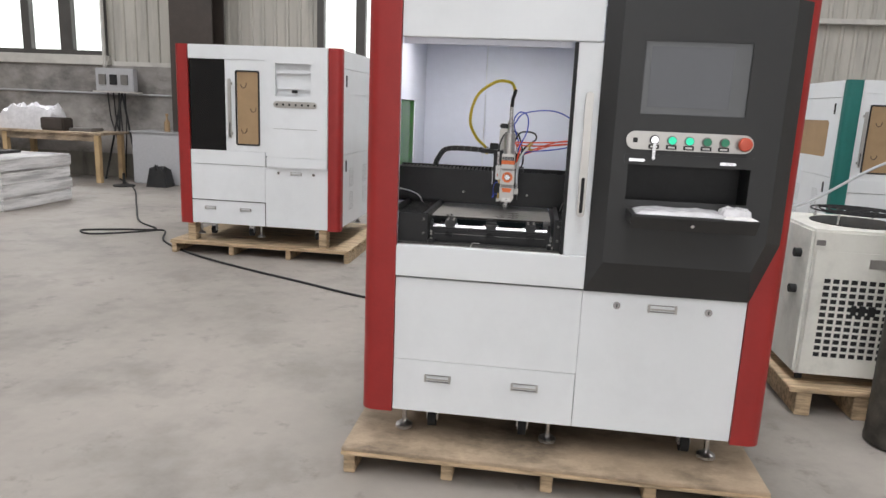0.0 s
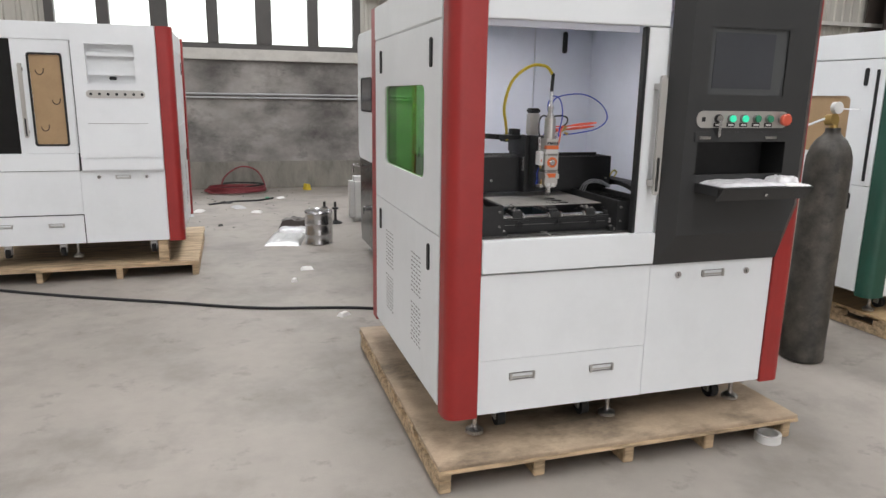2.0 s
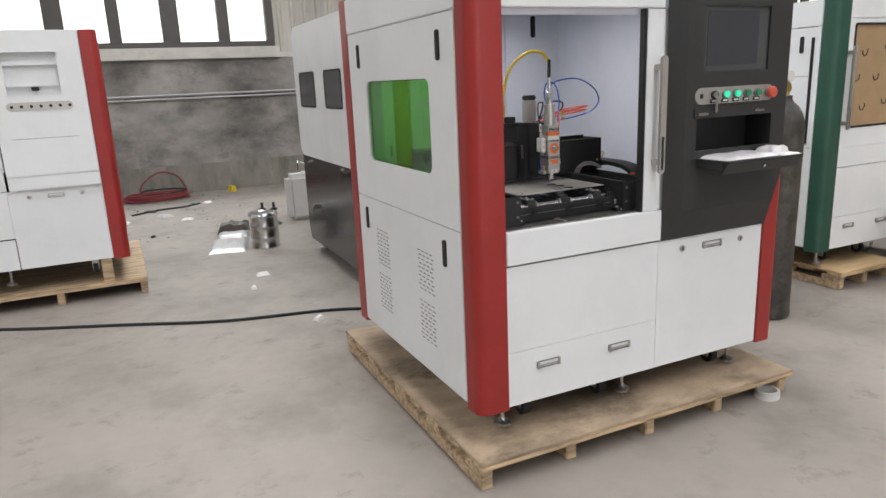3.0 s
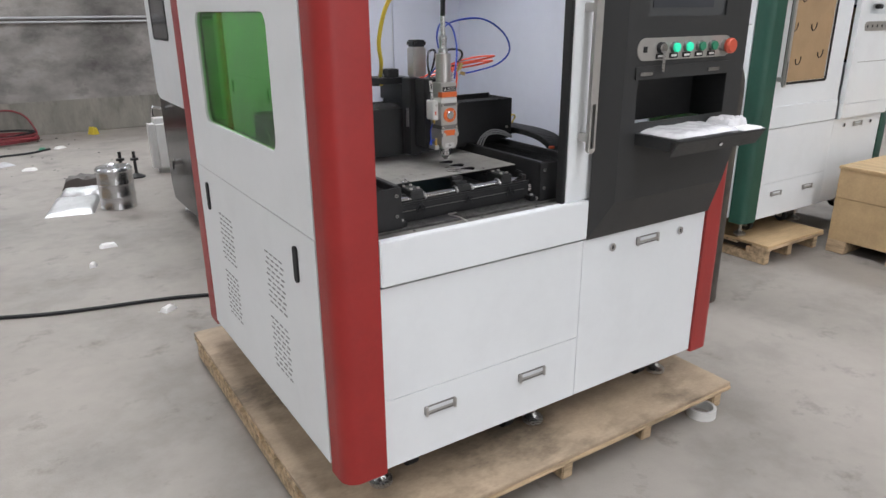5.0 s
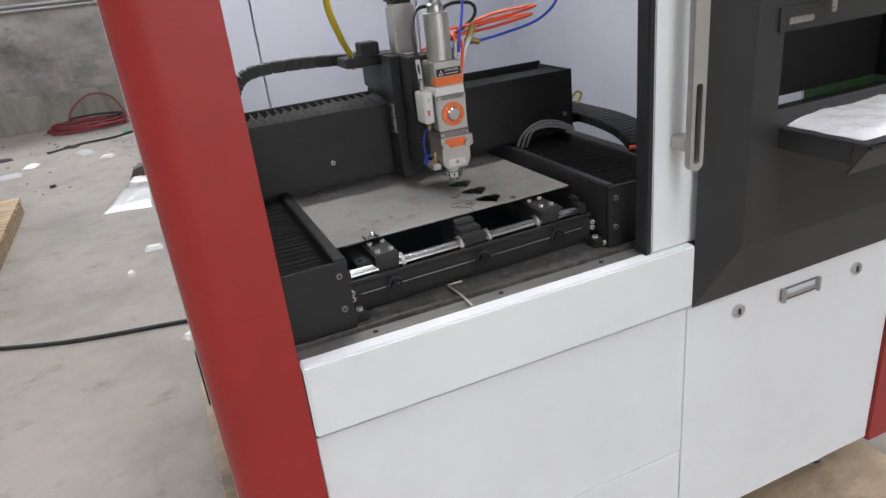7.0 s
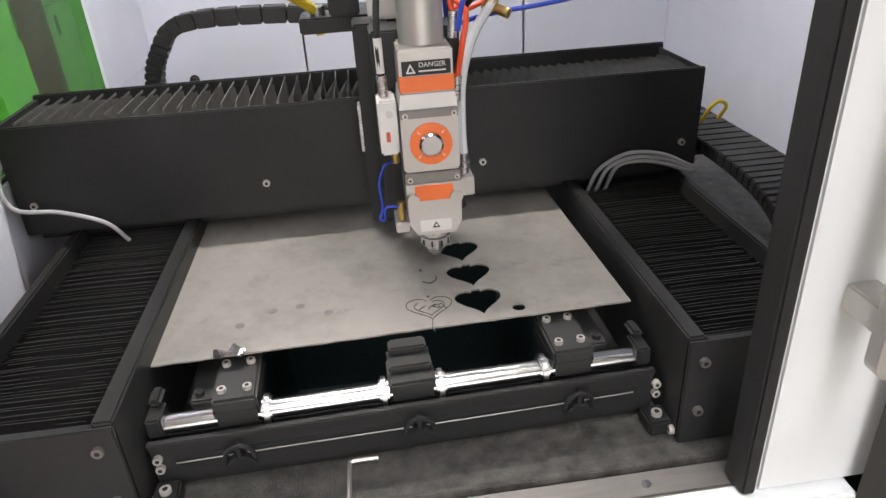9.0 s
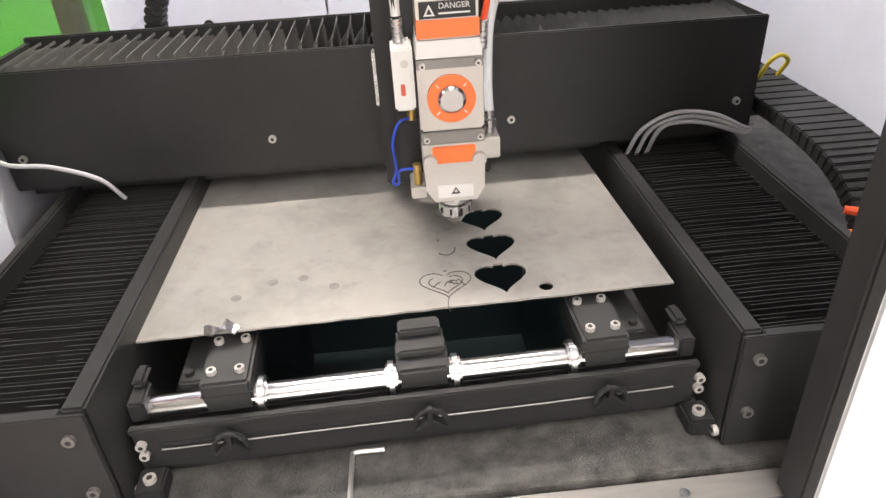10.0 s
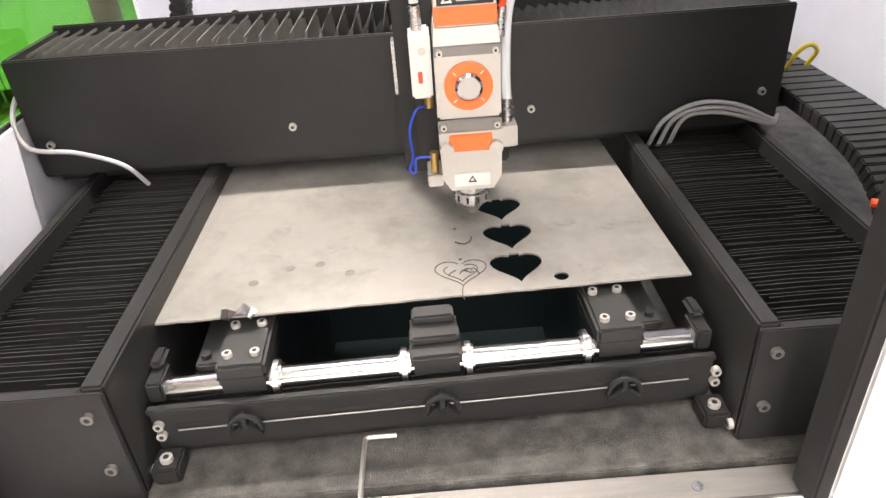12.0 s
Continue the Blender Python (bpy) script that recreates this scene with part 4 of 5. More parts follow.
part("red_hose", hose(bmesh.new(), [(HX + 0.030, HY + 0.03, 1.244), (HX + 0.031, HY + 0.035, 1.256), (HX + 0.06, HY + 0.07, 1.250), (HX + 0.15, HY + 0.10, 1.252), (HX + 0.24, HY + 0.12, 1.262), (HX + 0.16, HY + 0.19, 1.248), (HX + 0.04, GY + 0.07, 1.20)], 0.0028), HOSE_RED, head)
part("blue_hose", hose(bmesh.new(), [(HX + 0.034, HY + 0.025, 1.226), (HX + 0.040, HY + 0.03, 1.25), (HX + 0.065, HY + 0.06, 1.31), (HX + 0.062, HY + 0.08, 1.365), (HX + 0.03, HY + 0.085, 1.378), (HX + 0.01, HY + 0.08, 1.34), (HX + 0.03, HY + 0.10, 1.27), (HX + 0.05, GY + 0.06, 1.20)], 0.0026), BLUE, head)
part("blue_hose", hose(bmesh.new(), [(HX + 0.012, HY + 0.06, 1.33), (HX + 0.05, HY + 0.08, 1.375), (HX + 0.16, HY + 0.08, 1.388), (HX + 0.245, HY + 0.08, 1.350), (HX + 0.275, HY + 0.08, 1.295), (HX + 0.24, HY + 0.09, 1.255), (HX + 0.16, HY + 0.10, 1.236), (HX + 0.07, HY + 0.12, 1.222), (HX + 0.04, GY + 0.05, 1.19)], 0.0026), BLUE, head)
part("black_hose", hose(bmesh.new(), [(HX + 0.015, HY + 0.07, 1.26), (HX + 0.04, HY + 0.08, 1.30), (HX + 0.09, HY + 0.08, 1.30), (HX + 0.10, HY + 0.09, 1.275), (HX + 0.06, HY + 0.11, 1.24), (HX + 0.03, GY + 0.03, 1.18)], 0.0032), RUBBER, head)
part("fibre_sleeve", hose(bmesh.new(), [(HX + 0.001, HY + 0.034, 1.395), (HX + 0.003, HY + 0.036, 1.425), (HX + 0.012, HY + 0.05, 1.462)], 0.0068), RUBBER, head)
part("fibre_cable", hose(bmesh.new(), [(HX + 0.011, HY + 0.049, 1.458), (HX - 0.01, HY + 0.07, 1.49), (HX - 0.07, HY + 0.08, 1.49), (HX - 0.14, HY + 0.085, 1.435), (HX - 0.165, HY + 0.10, 1.34), (HX - 0.14, HY + 0.14, 1.27), (HX - 0.105, GY + 0.05, 1.228), (HX - 0.10, GY + 0.055, 1.20)], 0.0058, 10), YELLOW, head, "yellow fibre cable")
part("gland", rod(bmesh.new(), (HX - 0.1, GY + 0.055, 1.205), (HX - 0.102, GY + 0.053, 1.232), 0.009, seg=14), STEEL, head)


# drag chains
def drag_chain(points, width, high, mat, parent, label="", n=6, across=Vector((0, 1, 0))):
    """Separate links set along a line; across is the way of the links' pins."""
    line = smooth_path(points, n)
    ch = None
    for i in range(len(line) - 1):
        a, b = line[i], line[i + 1]
        d = (b - a).normalized()
        up = d.cross(across).normalized()
        m = Matrix((d, across, up)).transposed().to_4x4()
        m.translation = (a + b) / 2
        L = (b - a).length
        bm = boxed(-L * 0.47, -width / 2, -high / 2, L * 0.47, width / 2, high / 2, 0.0015, m)
        if ch is None:
            ch = part("drag_chain", bm, mat, parent, label)
        else:
            part("link", bm, mat, ch)
    return ch


drag_chain([(0.043, GY + 0.17, 1.09), (0.046, GY + 0.17, 1.14), (0.060, GY + 0.17, 1.174), (0.094, GY + 0.17, 1.208), (0.20, GY + 0.17, 1.212), (0.335, GY + 0.17, 1.203)], 0.03, 0.021, BLACK, MAIN, "black plastic cable drag chain", 4)
part("chain_shelf", boxed(0.02, GY + 0.132, 1.065, 0.36, GY + 0.20, 1.0785, 0.001), BLACK, gantry)
part("chain_bracket", boxed(0.30, GY + 0.14, 1.188, 0.36, GY + 0.19, 1.2145, 0.001), BLACK, carriage)
drag_chain([(0.786, 0.66, 1.026), (0.786, 0.50, 1.026), (0.786, 0.36, 1.025), (0.786, 0.275, 1.010), (0.786, 0.228, 0.972), (0.786, 0.245, 0.925), (0.786, 0.33, 0.902), (0.786, 0.66, 0.898)], 0.072, 0.018, BLACK, MAIN, "wide black drag chain bent down", 7, Vector((1, 0, 0)))
part("chain_bracket", boxed(0.7355, GY + 0.03, 1.010, 0.80, GY + 0.12, 1.021, 0.001), BLACK, gantry)
for _z in (1.000, 0.976, 0.952):
    part("wire_end", rod(bmesh.new(), (0.737, 0.232, _z), (0.752, 0.224, _z), 0.0042, seg=10), HOSE_RED if _z != 0.976 else ORANGE, MAIN, "orange wire end in the chain")
part("loose_wires", hose(bmesh.new(), [(0.785, 0.51, 1.036), (0.790, 0.50, 1.058), (0.803, 0.50, 1.066), (0.816, 0.505, 1.056), (0.812, 0.515, 1.036)], 0.0028), YELLOW, gantry)
# pale cables
for _k in range(3):
    part("grey_cable", hose(bmesh.new(), [(0.594 + 0.012 * _k, GY + 0.008, 0.982), (0.606 + 0.011 * _k, GY - 0.006, 1.020), (0.640 + 0.008 * _k, GY - 0.012, 1.039 - 0.006 * _k), (0.684, GY - 0.014, 1.034 - 0.006 * _k), (0.724, GY - 0.012, 1.014 - 0.003 * _k), (0.748, GY + 0.02, 1.004)], 0.0025), CABLE_GREY, right_box)
part("grey_cable", hose(bmesh.new(), [(-0.093, GY + 0.06, 1.12), (-0.099, GY - 0.005, 1.085), (-0.09, GY - 0.018, 1.048), (-0.04, GY - 0.022, 1.040), (0.005, GY - 0.022, 1.022), (0.022, GY - 0.012, 0.992)], 0.0026), CABLE_GREY, left_box)

# ---- clamp rail in front of the work ----
RY0, SY, SZ = 0.104, 0.1265, 0.943
rail = part("clamp_rail", boxed(0.104, RY0, 0.898, 0.556, RY0 + 0.006, 0.938, 0.0015), BLACK, MAIN, "black clamp rail with a bright shaft")
# the rail stands a little askew to the machine
rail.matrix_local = Matrix.Translation((0.33, 0.12, 0)) @ Matrix.Rotation(radians(1.6), 4, "Z") @ Matrix.Translation((-0.33, -0.12, 0))
part("ledge", boxed(0.104, RY0 - 0.003, 0.9382, 0.556, RY0 + 0.004, 0.9435, 0.001), BLACK, rail)
part("slot", boxed(0.122, RY0 - 0.0006, 0.9215, 0.540, RY0 - 0.0001, 0.9260), RUBBER, rail)
part("cable_strip", hose(bmesh.new(), [(0.124, RY0 - 0.002, 0.9200), (0.25, RY0 - 0.0024, 0.9206), (0.40, RY0 - 0.002, 0.9198), (0.536, RY0 - 0.002, 0.9208)], 0.0008, 6), ALU_DARK, rail, "thin grey cable along the rail")
part("rail_base", boxed(0.104, RY0 + 0.0062, 0.887, 0.556, RY0 + 0.048, 0.929, 0.002), BLACK, rail)
part("shaft", rod(bmesh.new(), (0.114, SY, SZ), (0.548, SY, SZ), 0.0098, seg=28), CHROME, rail, "polished steel shaft")
for _x in (0.103, 0.543):
    e = part("end_bracket", boxed(_x, SY - 0.012, 0.9388, _x + 0.0135, SY + 0.016, 0.958, 0.002), BLACK, rail)
    part("cap", boxed(_x + 0.001, SY + 0.004, 0.9583, _x + 0.0125, SY + 0.028, 0.966, 0.003), BLACK, e)
for _x0, _x1, _y0, _arm in ((0.160, 0.199, 0.1155, (0.136, 0.176)), (0.463, 0.501, 0.1155, (0.469, 0.525))):
    k = part("clamp_block", boxed(_x0, _y0, 0.9388, _x1, _y0 + 0.070, 0.968, 0.0025), CHARCOAL, rail)
    part("seam", boxed(_x0 - 0.0003, _y0 - 0.0003, 0.9555, _x1 + 0.0003, _y0 + 0.066, 0.9562), RUBBER, k)
    for _u in (0.0085, _x1 - _x0 - 0.0085):
        for _y in (_y0 + 0.0135, _y0 + 0.0515):
            hex_screw(k, (_x0 + _u, _y, 0.968), (0, 0, 1), 0.0039)
    a = part("clamp_arm", boxed(_arm[0], _y0 + 0.024, 0.944, _arm[1], _y0 + 0.105, 0.953, 0.002), CHARCOAL, rail)
    _ax = _arm[0] + 0.008 if _arm[0] < _x0 else _arm[1] - 0.009
    part("thumb_screw", rod(bmesh.new(), (_ax, _y0 + 0.034, 0.953), (_ax, _y0 + 0.034, 0.957), 0.0042, seg=12), RUBBER, a)
k = part("clamp_block", boxed(0.3125, 0.1155, 0.9388, 0.3545, 0.158, 0.9585, 0.0025), CHARCOAL, rail)
part("clamp_tongue", boxed(0.314, 0.130, 0.9588, 0.353, 0.160, 0.9665, 0.002), CHARCOAL, k)
part("clamp_tongue", boxed(0.316, 0.147, 0.9667, 0.351, 0.164, 0.9745, 0.002), CHARCOAL, k)
for _x in (0.2045, 0.3075, 0.3595, 0.4555):
    c = part("collar", rod(bmesh.new(), (_x - 0.0022, SY, SZ), (_x + 0.0022, SY, SZ), 0.0152, seg=24), STEEL, rail)
    part("collar_ring", rod(bmesh.new(), (_x - 0.0044, SY, SZ), (_x + 0.0044, SY, SZ), 0.0128, seg=24), CHROME, c)
for _x in (0.178, 0.335, 0.482):
    c = part("cable_clip", hose(bmesh.new(), [(_x - 0.013, RY0 - 0.006, 0.917), (_x - 0.010, RY0 - 0.007, 0.928), (_x, RY0 - 0.007, 0.9335), (_x + 0.010, RY0 - 0.007, 0.928), (_x + 0.013, RY0 - 0.006, 0.917)], 0.0022, 6), RUBBER, rail)
    for _s in (-1, 1):
        part("clip_leg", boxed(-0.0022, RY0 - 0.010, -0.009, 0.0022, RY0 - 0.002, 0.006, 0.001, m=pose(_x + _s * 0.006, 0, 0.9185, 0, -_s * 45, 0)), RUBBER, c)
    part("clip_post", boxed(_x - 0.002, RY0 - 0.009, 0.9205, _x + 0.002, RY0, 0.934, 0.0008), RUBBER, c)
for _x, _s in ((0.1025, 1), (0.5655, -1)):
    f = part("foot_block", boxed(min(_x, _x + _s * 0.022), 0.078, 0.8862, max(_x, _x + _s * 0.022), 0.1035, 0.9015, 0.002), BLACK, rail)
    hex_screw(f, (_x + _s * 0.011, 0.089, 0.9015), (0, 0, 1), 0.005)
    for _z in (0.916, 0.9265):
        hex_screw(rail, (_x + _s * 0.0075, 0.1035, _z), (0, -1, 0), 0.0040)
for _b, _x, _s in ((left_box, 0.102, 1), (right_box, 0.566, -1)):
    hex_screw(_b, (_x, 0.082, 0.8935), (_s, 0, 0), 0.0045)

# ---- things lying in the machine ----
def heart(u, v, w, h, n=28):
    pts = []
    for k in range(n):
        a = 2 * math.pi * k / n
        x, y = 16 * math.sin(a) ** 3, 13 * math.cos(a) - 5 * math.cos(2 * a) - 2 * math.cos(3 * a) - math.cos(4 * a)
        pts.append((u + w * x / 32, v + h * (y + 2.5) / 29))
    return pts


def heart_tab(u, v, w, h):
    """A heart cut-out with the hanging eye on its top."""
    pts = heart(u, v, w, h, 28)
    return pts[3:26] + [(u - 0.11 * w, v + 0.44 * h), (u - 0.09 * w, v + 0.53 * h), (u + 0.09 * w, v + 0.53 * h), (u + 0.11 * w, v + 0.44 * h)]


SW, SD = 0.457, 0.40
SHEET_M = pose(0.098, 0.161, 0.9768, 0, 0, 1.5)


def on_sheet(x, y):
    p = SHEET_M.inverted() @ Vector((x, y, 0.9768))
    return p.x, p.y


_hs = [heart_tab(*on_sheet(x, y), 0.0475, 0.046) for x, y in ((0.4105, 0.203), (0.4095, 0.257), (0.4065, 0.312))]
sheet = thing("steel_sheet", "thin mild steel sheet with three heart cut-outs on the clamps", "metal sheet", SHEET_M)
_edge = [(0.0, 0.0)] + [(SW * k / 40, random.Random(k).uniform(-0.0006, 0.0006)) for k in range(1, 40)] + [(SW, 0), (SW, SD), (0, SD)]
part("plate", plate(_edge, _hs + [disc(*on_sheet(0.446, 0.185), 0.0064, 18), disc(*on_sheet(0.361, 0.2235), 0.0019, 8), disc(*on_sheet(0.359, 0.279), 0.002, 8), disc(*on_sheet(0.363, 0.328), 0.0014, 8)], 0.002, Matrix()), SHEET, sheet, smooth=False)
SCORCH = material("scorched_steel", (0.07, 0.065, 0.06), 0.6, 0.3, vary=0.2, scale=60)


def score(parent, pts, r=0.0005):
    part("score_line", hose(bmesh.new(), [(u, v, 0.0021) for u, v in pts], r, 4, 2), SCORCH, parent, "dark engraved line")


_u, _v = on_sheet(0.3605, 0.2005)
_ring = heart(_u, _v, 0.046, 0.040, 28)
score(sheet, _ring[2:27])
score(sheet, [(a * 0.66 + _u * 0.34, b * 0.66 + _v * 0.34) for a, b in _ring[3:24]])
_r = random.Random(5)
for _k in range(5):
    _a = _r.uniform(-0.012, 0.010)
    score(sheet, [(_u + _a, _v + _r.uniform(-0.004, 0.006)), (_u + _a + 0.003, _v + _r.uniform(0, 0.008)), (_u + _a + 0.007, _v + _r.uniform(-0.004, 0.006))], 0.0006)
_u2, _v2 = on_sheet(0.364, 0.258)
score(sheet, [(_u2 - 0.006, _v2 - 0.004), (_u2 + 0.002, _v2 - 0.009), (_u2 + 0.009, _v2 - 0.003), (_u2 + 0.01, _v2 + 0.004)], 0.0008)
score(sheet, [(_u, _v - 0.019), (_u - 0.002, _v - 0.030), (_u - 0.001, _v - 0.04)], 0.0005)
# heat spots pressed into the sheet
for _x, _y in ((0.175, 0.210), (0.205, 0.230), (0.232, 0.233), (0.261, 0.215)):
    _p = on_sheet(_x, _y)
    part("heat_spot", plate(disc(_p[0], _p[1], 0.0048, 14), (), 0.0002, Matrix(), 0.0021), material("bluish_heat_tint", (0.235, 0.225, 0.215), 0.45, 0.4, vary=0.2, scale=80), sheet, "bluish heat spot")

_bm = hose(bmesh.new(), [(0.2955, 0.1015, 0.8895), (0.276, 0.1015, 0.8895), (0.2705, 0.1005, 0.8895), (0.2695, 0.095, 0.8895), (0.2695, 0.0505, 0.8940), (0.2700, 0.012, 0.8925)], 0.0022, 6, 5)
solid("hex_key", _bm, ALU, "bent steel hex key lying on the deck", "hex key")
_bm = bmesh.new()
_r = random.Random(3)
_prev = None
for _i in range(7):
    _c = Vector((0.158 + 0.0045 * _i, 0.163 + _r.uniform(-0.004, 0.004), 0.9795 + _r.uniform(0.0, 0.007)))
    _w = Vector((_r.uniform(-0.002, 0.002), 0.005, _r.uniform(-0.003, 0.004)))
    _q = (_bm.verts.new(_c - _w), _bm.verts.new(_c + _w))
    if _prev:
        _bm.faces.new((_prev[0], _q[0], _q[1], _prev[1]))
    _prev = _q
bmesh.ops.solidify(_bm, geom=list(_bm.faces), thickness=0.0006)
solid("metal_scrap", _bm, TIN, "curled scrap of cut metal on the sheet's edge", "scrap", smooth=False)


# ---- things on the keyboard tray ----
def crumpled(x0, y0, x1, y1, z, high, nx=22, ny=12, seed=1):
    """A wrapped, wrinkled flat bundle with a closed underside."""
    rnd = random.Random(seed)
    bm = bmesh.new()
    top = []
    for j in range(ny + 1):
        row = []
        for i in range(nx + 1):
            u, v = i / nx, j / ny
            rim = min(u, 1 - u, v, 1 - v)
            h = high * min(1, rim * 7) ** 0.5 + (0.35 * high * noise.noise(Vector((u * 9 + seed, v * 6, seed))) if rim > 0 else 0)
            row.append(bm.verts.new((x0 + (x1 - x0) * u + rnd.uniform(-0.002, 0.002), y0 + (y1 - y0) * v + (0.006 * noise.noise(Vector((u * 6, seed, 0))) if j in (0, ny) else 0), z + max(h, 0.0005))))
        top.append(row)
    for j in range(ny):
        for i in range(nx):
            bm.faces.new((top[j][i], top[j][i + 1], top[j + 1][i + 1], top[j + 1][i]))
    rim = [e for e in bm.edges if e.is_boundary]
    ext = bmesh.ops.extrude_edge_only(bm, edges=rim)
    vs = [g for g in ext["geom"] if isinstance(g, bmesh.types.BMVert)]
    for v in vs:
        v.co.z = z
    bmesh.ops.contextual_create(bm, geom=[g for g in ext["geom"] if isinstance(g, bmesh.types.BMEdge)])
    return bm


solid("wrapped_keyboard", crumpled(0.815, -0.19, 1.10, -0.03, 1.0782, 0.012, seed=2), FILM, "keyboard wrapped in crumpled plastic film on the tray", "keyboard")
solid("wrapped_mouse", crumpled(1.085, -0.16, 1.178, -0.07, 1.0784, 0.026, 12, 10, seed=5), FILM, "mouse wrapped in plastic film on the tray", "mouse")
solid("paper_slip", crumpled(1.08, -0.212, 1.18, -0.155, 1.0784, 0.006, 10, 6, seed=9), PAPER, "folded white paper slip on the tray", "paper")


# ---- the other machines ----
def cardboard_fill(mc, parent, x0, z0, x1, z1, y, flaps, sealed=True):
    """A window in a door, packed with cardboard that has half-cut flaps."""
    if sealed:
        part("seal", plate(rounded(x0 - 0.014, z0 - 0.014, x1 + 0.014, z1 + 0.014, 0.02), [rounded(x0, z0, x1, z1, 0.012)], 0.006, FRONT, y - 0.006), RUBBER, parent)
    part("cardboard", boxed(x0 - 0.004, y + 0.004, z0 - 0.004, x1 + 0.004, y + 0.009, z1 + 0.004), CARD, parent, "brown cardboard behind the window", smooth=False)
    for u, v in flaps:
        cx, cz = x0 + (x1 - x0) * u, z0 + (z1 - z0) * v
        arc = [(cx + 0.024 * math.cos(radians(a)), y + 0.002, cz + 0.03 * math.sin(radians(a))) for a in (180, 215, 250, 290, 325, 350)] + [(cx + 0.026, y + 0.002, cz + 0.012)]
        part("flap_edge", hose(bmesh.new(), arc, 0.0028, 5, 3), RUBBER, parent)


def white_front(mc, door_x, win, flaps, open_dark):
    """The upper front of a machine that is not yet fitted out: white console, sliding door with a packed window."""
    part("front_header", boxed(0.0, 0.0, 1.66, 0.70, 0.03, H_TOP - 0.002, 0.003), WHITE, mc)
    part("window_sill", boxed(0.0, -0.004, 0.768, 0.684, 0.016, 0.889, 0.003), WHITE, mc)
    x0, x1 = door_x
    hole = [(win[0], win[1]), (win[2], win[1]), (win[2], win[3]), (win[0], win[3])]
    d = part("sliding_door", plate([(x0, 0.89), (x1, 0.89), (x1, 1.659), (x0, 1.659)], [hole], 0.014, FRONT, 0.004), WHITE, mc, "white sliding door")
    cardboard_fill(mc, d, *win, 0.006, flaps)
    tall_handle(d, win[0] - 0.05 if win[0] - x0 > 0.05 else x0 + 0.02, 0.004, 1.0, 1.5)
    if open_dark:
        # black sheets added to stand for the unlit inside behind the window
        part("unlit_inside_sheet", boxed(-0.10, 0.35, 0.62, 0.70, 0.36, 1.74), BLACK, mc)
        part("unlit_inside_sheet", boxed(-0.10, 0.05, 0.87, 0.70, 0.35, 0.888), BLACK, mc)
        part("tinted_pane", boxed(0.003, 0.012, 0.891, x0 + 0.03, 0.016, 1.658), TINTED, mc, "dark tinted pane")
    # console in white
    cp = part("console", plate([(0.702, 0.86), (1.244, 0.86), (1.244, H_TOP - 0.002), (0.702, H_TOP - 0.002)], [[(0.79, 1.37), (1.10, 1.37), (1.10, 1.64), (0.79, 1.64)]], 0.03, FRONT, -0.03), WHITE, mc, "white console without its screen")
    part("console_foot", boxed(0.702, -0.028, 0.766, 1.244, 0.0, 0.859, 0.006), WHITE, cp)
    part("console_back", boxed(0.78, 0.02, 1.36, 1.11, 0.024, 1.65), WHITE, cp)
    part("cross_bar", boxed(0.791, -0.012, 1.56, 1.099, 0.004, 1.585, 0.002), WHITE, cp)
    part("cross_bar", boxed(0.791, -0.012, 1.43, 1.099, 0.004, 1.452, 0.002), WHITE, cp)
    part("loose_plug", boxed(0.93, -0.02, 1.40, 0.975, 0.01, 1.425, 0.004), BLACK, cp)
    st = part("button_strip", plate(rounded(0.775, 1.276, 1.155, 1.330, 0.0265, 6), [disc(0.805 + 0.055 * k, 1.303, 0.010, 12) for k in range(7)], 0.003, FRONT, -0.0335), ALU, cp, "grey strip with empty button holes")
    part("strip_back", boxed(0.79, -0.0301, 1.29, 1.145, -0.0297, 1.316), BLACK, st)
    part("tray_seam", boxed(0.77, -0.0306, 1.098, 1.16, -0.0299, 1.101), ALU_DARK, cp)


LEFT_M = machine_shell(pose(-2.525, 3.26, 0.048), "white laser cutter with red columns and a cardboard-packed window", RED)
white_front(LEFT_M, (0.33, 0.69), (0.435, 0.955, 0.625, 1.56), ((0.3, 0.83), (0.75, 0.5), (0.3, 0.2)), True)
part("drawer_gap", boxed(-0.001, -0.004, 0.4462, 0.684, 0.0, 0.4530, 0.001), RUBBER, LEFT_M, "dark open gap over the drawer")
part("drawer_gap", boxed(0.6785, -0.004, 0.236, 0.684, 0.0, 0.4458, 0.001), RUBBER, LEFT_M)
pallet(pose(-2.525, 3.26, 0), -0.215, 1.44, -0.02, 1.42, "pine pallet under the white and red machine", 0.118, 4, PINE)
for _x in (-0.06, 1.16):
    part("post", boxed(_x, 0.02, 0.0702, _x + 0.07, 0.12, 0.236, 0.004), PINE, LEFT_M, "pine packing post")
GREEN_M = machine_shell(pose(2.885, 0.83, 0), "white laser cutter with dark green columns and cardboard-packed window", GREEN)
white_front(GREEN_M, (0.0, 0.68), (0.075, 1.02, 0.50, 1.62), ((0.25, 0.75), (0.75, 0.8), (0.12, 0.5), (0.55, 0.5), (0.3, 0.2), (0.8, 0.25)), False)
TEAL_M = machine_shell(pose(3.33, 4.30, 0), "white laser cutter with teal columns and cardboard-packed window", TEAL)
white_front(TEAL_M, (0.0, 0.68), (0.10, 0.96, 0.52, 1.55), ((0.2, 0.75), (0.6, 0.5), (0.2, 0.25)), False)
part("side_filler", boxed(W_ALL1 - 0.028, 0.29, 1.06, W_ALL1 - 0.019, 0.975, 1.42), WHITE, LEFT_M, "plain white filler panel", smooth=False)
